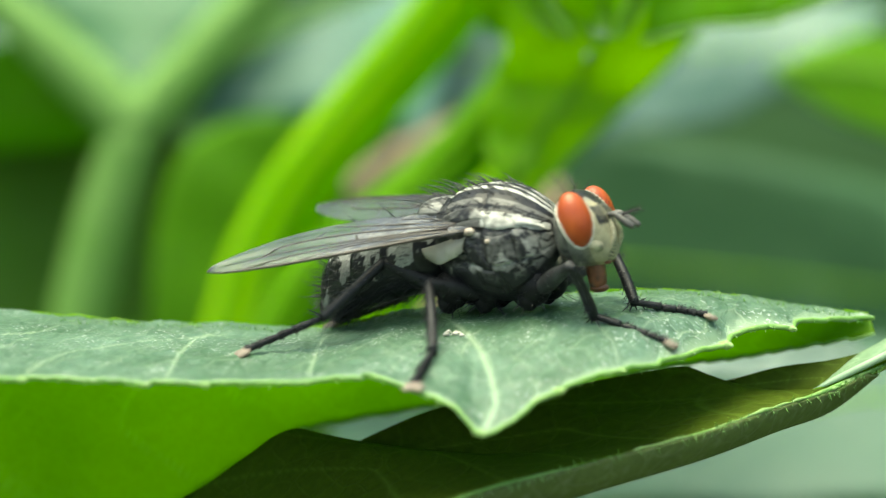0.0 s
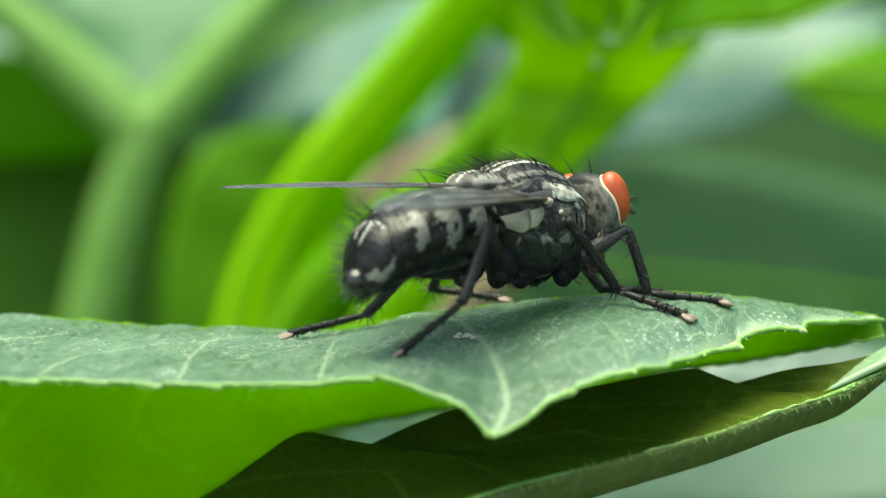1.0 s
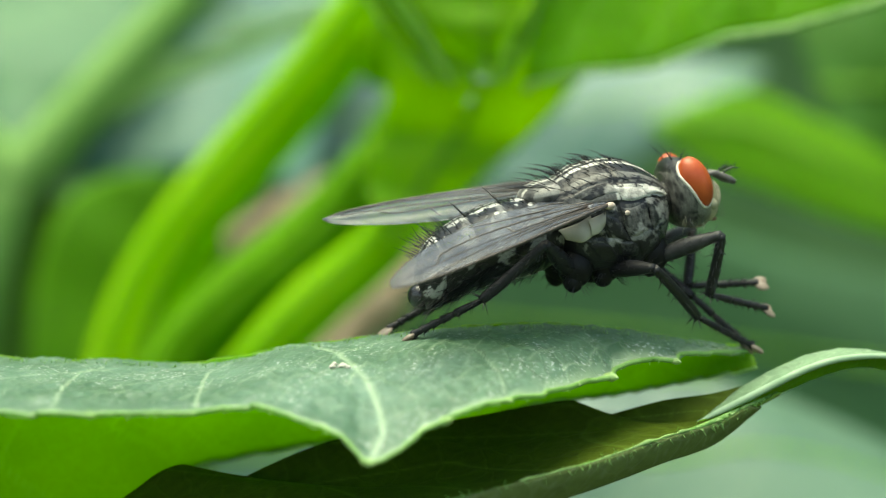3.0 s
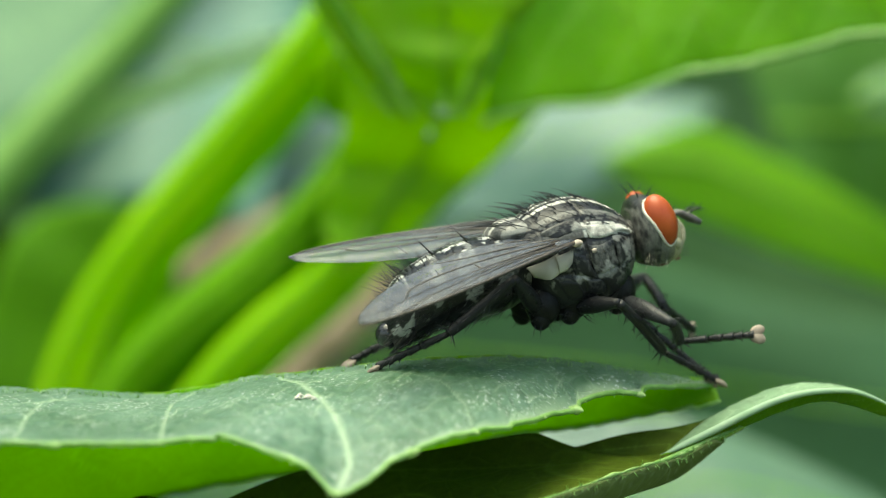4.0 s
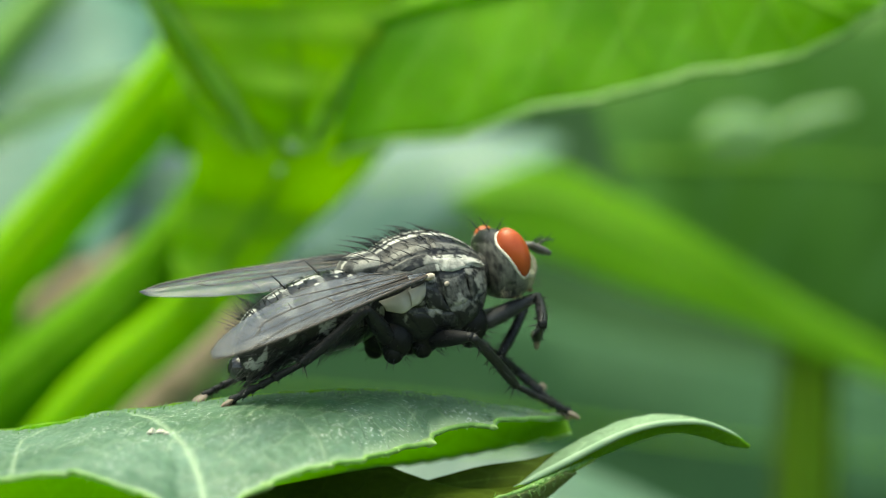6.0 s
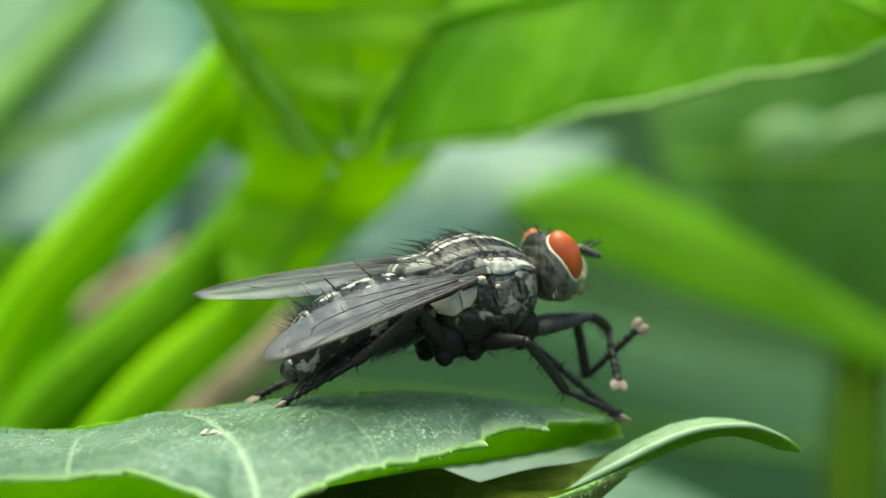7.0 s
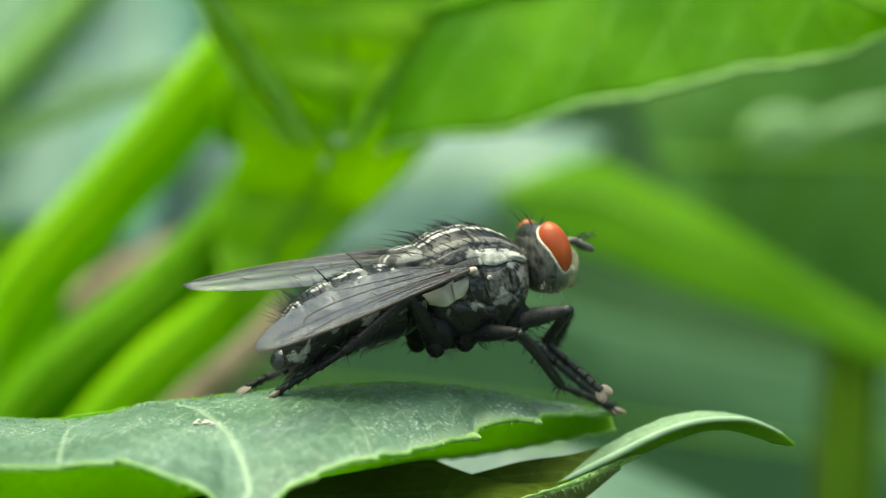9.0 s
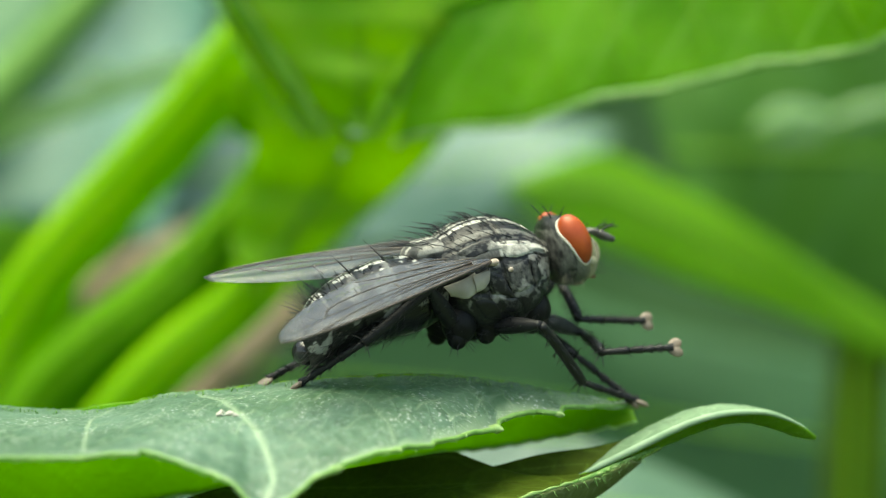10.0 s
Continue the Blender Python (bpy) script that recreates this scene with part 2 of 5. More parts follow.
def tube(points, radii, sides=12, steps=24, cap=True):
    """A tapered tube along a soft curve."""
    verts, faces = [], []
    side = None
    for i in range(steps + 1):
        u = i / steps
        p = spline(points, u)
        d = (spline(points, min(1, u + 0.01)) - spline(points, max(0, u - 0.01))).normalized()
        if side is None:
            side = d.orthogonal().normalized()
        side = (side - d * side.dot(d)).normalized()
        up = d.cross(side)
        q = u * (len(radii) - 1)
        j = min(int(q), len(radii) - 2)
        r = radii[j] + (radii[j + 1] - radii[j]) * (q - j)
        for k in range(sides):
            a = 2 * math.pi * k / sides
            verts.append(tuple(p + r * (side * math.cos(a) + up * math.sin(a))))
    for i in range(steps):
        for k in range(sides):
            a, b = i * sides + k, i * sides + (k + 1) % sides
            faces.append((a, b, b + sides, a + sides))
    if cap:
        faces.append(tuple(range(sides))[::-1])
        faces.append(tuple(range(steps * sides, steps * sides + sides)))
    return verts, faces


def slab(grid, thick):
    """A closed sheet of some thickness from a grid of points (rows of equal length); its top is the grid."""
    nu, nv = len(grid), len(grid[0])
    top = [Vector(p) for row in grid for p in row]
    low = []
    for i in range(nu):
        for j in range(nv):
            du = Vector(grid[min(i + 1, nu - 1)][j]) - Vector(grid[max(i - 1, 0)][j])
            dv = Vector(grid[i][min(j + 1, nv - 1)]) - Vector(grid[i][max(j - 1, 0)])
            nrm = du.cross(dv)
            nrm = nrm.normalized() if nrm.length > 1e-9 else Vector((0, 0, 1))
            low.append(Vector(grid[i][j]) - nrm * thick)
    k = nu * nv
    faces = []
    for i in range(nu - 1):
        for j in range(nv - 1):
            a, b, c, d = i * nv + j, (i + 1) * nv + j, (i + 1) * nv + j + 1, i * nv + j + 1
            faces += [(a, b, c, d), (d + k, c + k, b + k, a + k)]
    ring = [i * nv for i in range(nu)] + [(nu - 1) * nv + j for j in range(1, nv)] + [i * nv + nv - 1 for i in range(nu - 2, -1, -1)] + [j for j in range(nv - 2, 0, -1)]
    for a, b in zip(ring, ring[1:] + ring[:1]):
        faces.append((b, a, a + k, b + k))
    return [tuple(p) for p in top + low], faces


def near_line(p, line):
    best = 1e9
    for a, b in zip(line, line[1:]):
        ab = (b[0] - a[0], b[1] - a[1])
        s = max(0, min(1, ((p[0] - a[0]) * ab[0] + (p[1] - a[1]) * ab[1]) / (ab[0] ** 2 + ab[1] ** 2)))
        best = min(best, math.hypot(p[0] - a[0] - s * ab[0], p[1] - a[1] - s * ab[1]))
    return best


def sheet(curve_a, curve_b, nu=60, nv=16, bulge=0.0, way=(0, 0, 1), ripple=0.0, teeth=0, tooth=0.0, seed=0, veins=0):
    """A leaf's blade between two edges; bulge lifts its middle along way. Returns the grid and the vein mark of each point."""
    rnd = random.Random(seed)
    ph = [rnd.uniform(0, 6.28) for _ in range(4)]
    grid, mark = [], []
    for i in range(nu):
        u = i / (nu - 1)
        a, b = spline(curve_a, u), spline(curve_b, u)
        row = []
        for j in range(nv):
            v = j / (nv - 1)
            p = a.lerp(b, v) + Vector(way) * (bulge * 4 * v * (1 - v) + ripple * (math.sin(9 * u + ph[0] + 3 * v) * math.sin(5 * v + ph[1]) + 0.5 * math.sin(21 * u + ph[2])))
            if teeth and j in (0, nv - 1):
                saw = (u * teeth) % 1.0
                p += (a - b).normalized() * (tooth * saw * (1 if j == 0 else -1))
            row.append(tuple(p))
            vein = 0.0
            if veins:
                w = abs(((u * veins + (v - 0.5) * (1.6 if v > 0.5 else -1.6)) % 1.0) - 0.5)
                vein = max(0.0, 1 - w / 0.05) * 0.6
            mark.append(vein)
        grid.append(row)
    return grid, mark + mark


# ---- setting ----

NEAR_EDGE = [(-34, -4.8, -.3), (-14.2, -4.6, -.29), (-9.5, -4.6, -.54), (-4.6, -4.2, -.74), (-2.9, -4.0, -.61), (-1.1, -4.6, -1.09), (0, -5.2, -1.46),
             (.92, -6.0, -2.22), (1.7, -5.6, -2.0), (2.8, -4.8, -1.34), (5.4, -3.1, -.8), (7.2, -.9, -.85), (8.4, .8, -.82), (9.15, 1.8, -.74), (9.55, 2.2, -.58), (10.3, 2.6, -.45), (11.2, 3.1, -.42), (11.55, 3.3, -.44), (11.85, 3.5, -.38), (13, 4.3, -.46), (14.7, 5.3, -.6)]
CREST = [(-34, 5.6, .55), (-16.3, 5.6, .41), (-14.3, 5.6, .11), (-12.2, 5.5, -.1), (-8.8, 5.5, -.3), (-5, 5.4, -.53), (-3.4, 5.2, -.35), (-2.1, 4.8, .02), (.5, 4.4, .3),
         (3.9, 4.3, .58), (7.5, 4.6, .58), (10, 5.0, .25), (12, 5.4, -.16), (14.8, 5.6, -.6)]


def glide(rows, x):
    """A soft curve through rows (x, a, b, ...), by monotone slopes."""
    x = min(max(x, rows[0][0]), rows[-1][0])
    k = 0
    while k < len(rows) - 2 and x > rows[k + 1][0]:
        k += 1
    a, b = rows[k], rows[k + 1]
    span = b[0] - a[0]
    s = (x - a[0]) / span
    out = []
    for j in range(1, len(a)):
        d = (b[j] - a[j]) / span
        p = rows[k - 1] if k else None
        n = rows[k + 2] if k + 2 < len(rows) else None
        dp = (a[j] - p[j]) / (a[0] - p[0]) if p else d
        dn = (n[j] - b[j]) / (n[0] - b[0]) if n else d
        ma = 0 if dp * d <= 0 else 2 * dp * d / (dp + d)
        mb = 0 if dn * d <= 0 else 2 * dn * d / (dn + d)
        out.append((2 * s**3 - 3 * s**2 + 1) * a[j] + (s**3 - 2 * s**2 + s) * span * ma + (3 * s**2 - 2 * s**3) * b[j] + (s**3 - s**2) * span * mb)
    return out


def leaf_z(x, y):
    """Height of the perch leaf's top, in millimetres."""
    yn, zn = glide(NEAR_EDGE, x)
    yc, zc = glide(CREST, x)
    if y <= yn:
        return zn
    if y > yc:
        return zc - .03 * (y - yc) ** 2
    s = (y - yn) / (yc - yn)
    steep = 2.2
    return zn + (zc - zn) * (1 - (1 - s) ** steep)

def setting():
    n = 24
    verts = [((i / n - 0.5) * 40000, (j / n - 0.5) * 40000, -320) for i in range(n + 1) for j in range(n + 1)]
    faces = [(i * (n + 1) + j, (i + 1) * (n + 1) + j, (i + 1) * (n + 1) + j + 1, i * (n + 1) + j + 1) for i in range(n) for j in range(n)]
    tagged(part("ground", (verts, faces), SOIL, None), "dark shaded garden soil under the plants", "ground", kind="structure")
    nu, nv = 60, 30
    grid = []
    for i in range(nu):
        a = radians(-80 + 160 * i / (nu - 1))
        row = []
        for j in range(nv):
            z = -320 + 500 * j / (nv - 1)
            r = 330 + 14 * noise.noise((3 * a, z * 0.012, 1.0))
            row.append((r * math.sin(a), r * math.cos(a) - 60, z))
        grid.append(row)
    tagged(part("backdrop", slab(grid, 3), THICKET, None), "soft dark green thicket far behind", "foliage", kind="structure")


# ---- perch leaf ----
TEETH = [-17.2, -13.4, -11.2, -9.5, -7.7, -4.6, -2.9, 3.4, 5.4, 6.6, 7.9, 9.2, 11.6, 12.9]
VEINS = [([(-2.3, 5.4), (-1.45, 4.9), (-.63, 3.4), (-.14, 2.0), (.32, .4), (.76, -.94), (1.08, -2.4), (1.3, -3.8), (1.35, -4.8), (1.02, -5.8)], .16, .85),
         ([(-4.57, -3.8), (-4.57, -2.2), (-4.58, -.4), (-4.6, 1.9), (-4.5, 3.2), (-3.9, 4.9), (-3.0, 5.2), (-2.0, 5.2)], .09, .8),
         ([(-9.0, -4.2), (-9.0, -2.8), (-9.1, -.85), (-8.9, 2.1), (-8.3, 4.3)], .09, .8),
         ([(-13.4, -4.2), (-13.2, -2.4), (-12.4, -.5), (-10.6, 1.6), (-8, 3.6)], .09, .8),
         ([(-18, -4.2), (-17.6, -2), (-16.5, 0), (-14, 2.5)], .09, .8),
         ([(5.3, -2.9), (5.2, -1.5), (4.6, .6), (3, 2.4), (.2, 3.2)], .07, .6),
         ([(9, 1.9), (8.6, 2.8), (6.5, 3.6), (3, 4)], .07, .6),
         ([(-2, -3.6), (-1.6, -2), (-.2, 0), (.2, 1)], .05, .4), ([(2.6, -4.4), (2.4, -3), (1.4, -1.6), (.7, -1)], .05, .4)]

# short side veins between the large ones
rnd = random.Random(61)
for k in range(44):
    x, y = -17 + 31 * k / 43 + rnd.uniform(-.3, .3), rnd.uniform(-3.4, 2.6)
    if y > glide(NEAR_EDGE, x)[0] + .4:
        lean, rise = rnd.uniform(.5, 1.5), rnd.uniform(1.0, 2.2)
        VEINS.append(([(x, y), (x + .3 * lean, y + .45 * rise), (x + lean, y + rise)], .065, rnd.uniform(.4, .75)))


def edge_y(x):
    yn = glide(NEAR_EDGE, x)[0]
    for k, t in enumerate(TEETH):
        yn -= ((.17 if t > 3 else .2) + .08 * math.sin(k * 2.3) + (.32 if t in (9.2, 11.6) else 0)) * max(0, 1 - abs(x - t) / (.12 + .75 * (x < t)))
    return yn - .04 * math.sin(x * 9) * math.sin(x * 3.1)


def edge_z(x):
    """Height of the leaf's rim, whose teeth hang down a little."""
    yn, zn = glide(NEAR_EDGE, x)
    return zn - .2 * (yn - edge_y(x))


def relief(x, y):
    mark = 0.0
    for line, w, k in VEINS:
        if not (min(line[0][0], line[-1][0]) - .8 < x < max(line[0][0], line[-1][0]) + .8):
            continue
        d = near_line((x, y), line)
        mark = max(mark, k * max(0, 1 - d / w))
    # pale rim, widened to the right so its colour adds light at the end
    broad = .18 + .55 * min(1, max(0, (x - 2) / 6)) + .12 * noise.noise((x * 1.3, 0, 2.0))
    return max(mark, (.75 + .25 * noise.noise((x * 2.6, y * 2, 5.0))) * max(0, 1 - (y - edge_y(x)) / broad))


def perch_leaf():
    leaf = thing("leaf", "grey-green toothed leaf with pale veins, the fly's perch", "leaf", "leaves of the plant")
    xs = [-34 + 14 * i / 60 for i in range(60)] + [-20 + 34.75 * i / 520 for i in range(521)]
    nv = 64
    grid, mark = [], []
    for x in xs:
        yn, zn = edge_y(x), glide(NEAR_EDGE, x)[1]
        yc = glide(CREST, x)[0]
        far = yc + .7 * min(1, max(0.05, (14.9 - x) / 3))
        row = []
        for j in range(nv):
            v = j / (nv - 1)
            y = yn + (far - yn) * v ** 1.15
            vein = relief(x, y)
            rough = .07 * noise.noise((x * .9, y * .9, 0)) + .06 * noise.noise((x * 2.4, y * 1.6, 4)) + .035 * noise.noise((x * 6, y * 4, 9))
            droop = .2 * (glide(NEAR_EDGE, x)[0] - yn) * max(0, 1 - v * 9)
            row.append((x, y, leaf_z(x, y) + (rough - .05 * vein) * min(1, v * 6) - droop))
            mark.append(vein)
        grid.append(row)
    part("blade", slab(grid, .16), PERCH, leaf, attr=("vein", mark + mark))
    rim = [(x, edge_y(x) - .02, edge_z(x) - .06) for x in xs[58:]]
    part("margin", tube(rim, [.04, .07, .055, .08, .06, .09, .1, .08], 8, 900), MARGIN, leaf, "pale green raised rim of the leaf")
    for k, t in enumerate(TEETH + [.92]):
        x = t
        y, z = edge_y(x), edge_z(x)
        k = .7 + .35 * math.sin(k * 1.9) + (.5 if t in (9.2, 11.6) else 0)
        part("tooth_tip", tube([(x - .3 * k, y + .16, z - .05), (x - .02, y - .02, z - .05), (x + .12 * k, y - .16 * k, z - .07)], [.05, .11 * k + .02, .025], 8, 8), TOOTH, leaf, "pale swollen tooth tip")
    rnd = random.Random(4)
    hairs = []
    for _ in range(230):
        x = rnd.uniform(-15, 14.5)
        y, z = edge_y(x), edge_z(x)
        d = Vector((rnd.uniform(-.6, .8), -1, rnd.uniform(-.9, .3))).normalized() * rnd.uniform(.12, .34)
        hairs.append(tube([(x, y, z - .05), (x + d.x * .5, y + d.y * .5, z - .05 + d.z * .6), (x + d.x, y + d.y, z - .05 + d.z)], [.022, .017, .005], 4, 3))
    for _ in range(420):
        x = rnd.uniform(-14, 14.3)
        y, z = glide(CREST, x)
        y += rnd.uniform(-.9, .3)
        z = leaf_z(x, y)
        d = Vector((rnd.uniform(-.5, .5), rnd.uniform(-.3, .3), 1)).normalized() * rnd.uniform(.06, .16)
        hairs.append(tube([(x, y, z - .03), (x + d.x * .5, y + d.y * .5, z + d.z * .5), (x + d.x, y + d.y, z + d.z)], [.022, .016, .006], 4, 2))
    tagged(part("hairs", joined(*hairs), MARGIN, leaf), kind="stuff")
    # the far half hangs down behind the fold; light comes through it
    low = [(14.9, 6.0, -1.3), (12.1, 7.3, -1.9), (9.7, 8.0, -2.4), (7.0, 8.3, -2.8), (3.9, 8.5, -3.5), (-0.3, 8.7, -3.9), (-5.3, 9.0, -4.7), (-6.8, 9.0, -5.1), (-10.6, 9.5, -7.5), (-15.1, 10.0, -10.2), (-22.1, 10.0, -12.0), (-28.7, 10.0, -14.0)]
    top = []
    for p in low:
        x = min(p[0], 14.6)
        yc, zc = glide(CREST, x)
        top.append((x, yc + .5, zc - .1))
    g, mk = sheet(top, low, 200, 26, bulge=.5, way=(0, .6, .5), ripple=.1, teeth=34, tooth=.12, seed=3, veins=11)
    part("far_half", slab(g, .08), LOBE, leaf, "bright green far half lit through", attr=("vein", mk))
    part("far_margin", tube([r[-1] for r in g], [.06, .09, .08, .09, .07], 8, 300), MARGIN, leaf, "pale green rim of the far half")
    crumb = thing("crumb", "tiny pale crumb lying on the leaf", "crumb")
    rnd = random.Random(9)
    bits = []
    for k in range(7):
        x, y = rnd.uniform(-.25, .35), rnd.uniform(-.3, .3)
        bits.append(tube([(x - .1, y, leaf_z(x, y)), (x, y + .03, leaf_z(x, y) + .05), (x + .12, y, leaf_z(x, y))], [.02, .07, .02], 6, 4))
    part("grain", joined(*bits), plain_mat("crumb", (.4, .38, .32), (.62, .58, .5), .8, 4), crumb)
    return leaf


def simple_leaf(label, curve_a, curve_b, material, thick=.2, group="leaves of the plant", margin=None, rib=None, **kw):
    leaf = thing("leaf", label, "leaf", group)
    g, mk = sheet(curve_a, curve_b, **kw)
    part("blade", slab(g, thick), material, leaf, attr=("vein", mk))
    if margin:
        part("margin", tube([r[0] for r in g], [margin * .8, margin, margin * .9, margin], 8, max(60, 2 * len(g))), MARGIN, leaf, "pale rim of the leaf")
    if rib:
        mid = [r[len(r) // 2] for r in g[::max(1, len(g) // 12)]]
        part("rib", tube(mid, [rib, rib * .8, rib * .3], 10, 40), RIB if rib > .35 else SOFTRIB, leaf, "pale midrib")
    return leaf


def stem(label, points, radii, material, sides=20, group="stems of the plant"):
    ob = thing("stem", label, "stem", group)
    part("stalk", tube(points, radii, sides, 60), material, ob)
    for k in (-.45, .4):
        line = [(p[0] + k * r, p[1] - .86 * r, p[2] + .3 * r) for p, r in zip(points, radii)]
        part("ridge", tube(line, [.14 * r for r in radii], 8, 60), UPRIB, ob, "paler ridge along the stem")
    return ob


def lower_leaves():
    near = [(-4, -5.2, -6.2), (.4, -3.5, -4.8), (4.2, -2.5, -4.0), (8.0, -1.0, -3.4), (10.8, .9, -2.95), (12.9, 2.7, -2.75), (14.1, 3.15, -2.3), (15.2, 3.35, -1.8)]
    back = [(-15.4, 4.7, -8.7), (-10.0, 4.65, -6.4), (-7.6, 4.6, -4.95), (-6.5, 4.6, -4.2), (-5.7, 4.6, -3.92), (-5.05, 4.6, -4.1), (-4.6, 4.6, -4.6), (-4.3, 4.6, -5.05), (-3.31, 4.6, -4.4), (-.28, 4.58, -3.23), (3.69, 4.55, -2.67), (7.67, 4.55, -2.1), (8.33, 4.55, -2.29),
            (8.9, 4.55, -2.72), (11.28, 4.53, -2.18), (13.0, 4.4, -1.95), (14.3, 4.4, -1.68), (15.1, 4.4, -1.35)]
    leaf = thing("leaf", "lower leaf coloured dark for shade, its toothed rim pale for sun, tip curled", "leaf", "leaves of the plant")
    nu, nv = 220, 40
    g, mk = sheet(near, back, nu=nu, nv=nv, bulge=-.25, ripple=.06, seed=5, veins=9)
    # sunlight along the rim is painted in as a patchy pale band
    for i in range(nu):
        wide = .035 + .03 * noise.noise((i * .09, 1.0, 0)) + .02 * noise.noise((i * .4, 3.0, 0))
        for j in range(nv):
            k = max(mk[i * nv + j] * .35, min(1, (1.1 + 1.1 * noise.noise((i * .3, j * .2, 8.0))) * max(0, 1 - (j / (nv - 1)) / max(.012, wide))))
            mk[i * nv + j] = mk[nu * nv + i * nv + j] = k
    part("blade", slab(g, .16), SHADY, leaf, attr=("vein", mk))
    part("margin", tube([r[0] for r in g], [.04, .05, .05, .06, .08, .09, .07], 8, 440), MARGIN, leaf, "pale rim of the leaf")
    # the curled tip: its grey upper face and bright lower face meet along a pale midrib
    ridge = [(12.27, 2.9, -2.8), (13.11, 3.0, -2.41), (14.13, 3.05, -1.96), (15.13, 3.1, -1.5), (16.14, 3.2, -1.08), (17.14, 3.2, -.79), (18.15, 3.2, -.69), (19.16, 3.2, -.75), (20.17, 3.2, -1.15), (20.8, 3.3, -1.66)]
    upper = [(12.4, 3.0, -2.74), (13.2, 3.8, -2.3), (14.1, 4.35, -1.76), (15.37, 4.4, -1.14), (16.39, 4.4, -.72), (17.41, 4.4, -.53), (18.43, 4.4, -.58), (19.42, 4.3, -.79), (20.37, 4.0, -1.25), (20.81, 3.4, -1.66)]
    under = [(12.18, 2.95, -2.99), (13.12, 3.15, -2.75), (14.16, 3.3, -2.31), (15.19, 3.4, -1.93), (16.22, 3.6, -1.54), (17.23, 3.6, -1.2), (18.24, 3.6, -1.08), (19.23, 3.5, -1.27), (20.12, 3.4, -1.62), (20.8, 3.3, -1.7)]
    for name, edge, material, label in (("tip_upper", upper, TIPLEAF, "grey-green upper face of the curled tip"), ("tip_lower", under, LOBE, "bright green lower face of the curled tip")):
        g, mk = sheet(ridge, edge, 120, 16, bulge=.09, way=(0, -.5, .6), ripple=.025, seed=len(name), veins=8)
        for row in g:
            k = noise.noise((row[-1][0] * 2.3, 0, 4.0)) + .6 * noise.noise((row[-1][0] * 7, 0, 9.0))
            row[-1] = (row[-1][0], row[-1][1], row[-1][2] + .05 * k)
        part(name, slab(g, .05), material, leaf, label, attr=("vein", mk))
    part("midrib", tube(ridge, [.05, .11, .13, .13, .12, .11, .1, .08, .05, .03], 10, 90), TIPRIB, leaf, "pale midrib of the curled tip")
    curl = [(p[0], p[1] + .9, p[2] - 1.35 + .1 * k) for k, p in enumerate(near[:6])] + [(14.6, 3.6, -2.35)]
    g, mk = sheet(near[:7], curl, 120, 10, bulge=.2, way=(0, -1, 0), ripple=.03, seed=8, veins=14)
    part("curled_edge", slab(g, .1), OLIVE, leaf, "olive underside of the curled edge", attr=("vein", [.5 * k for k in mk]))
    rnd = random.Random(12)
    for _ in range(30):
        u = rnd.choice((.34, .5, .6, .74, .86)) + rnd.uniform(-.06, .06)
        p, q = spline(near, u), spline(near, min(1, u + rnd.uniform(.01, .05)))
        k = rnd.uniform(.3, 1.0)
        part("tooth_tip", tube([tuple(p), tuple(p.lerp(q, .5) + Vector((0, -.1 * k, .07 * k))), tuple(q + Vector((.03, -.06 * k, .02)))], [.03, .085 * k, .02], 7, 8), TOOTH, leaf, "tooth coloured pale as if sunlit")
    hairs = []
    for _ in range(260):
        p = spline(near, rnd.uniform(.15, .99))
        d = Vector((rnd.uniform(-.5, .7), -.6, rnd.uniform(-1, .7))).normalized() * rnd.uniform(.15, .4)
        hairs.append(tube([p, p + d * .5, p + d], [.018, .013, .004], 4, 3))
    tagged(part("hairs", joined(*hairs), MARGIN, leaf), kind="stuff")


BRANCH = [(-16.5, 82, 7.0), (-13.1, 82, 8.9), (-8.0, 82, 10.9), (-2.3, 82, 13.0), (4.0, 82, 14.5)]


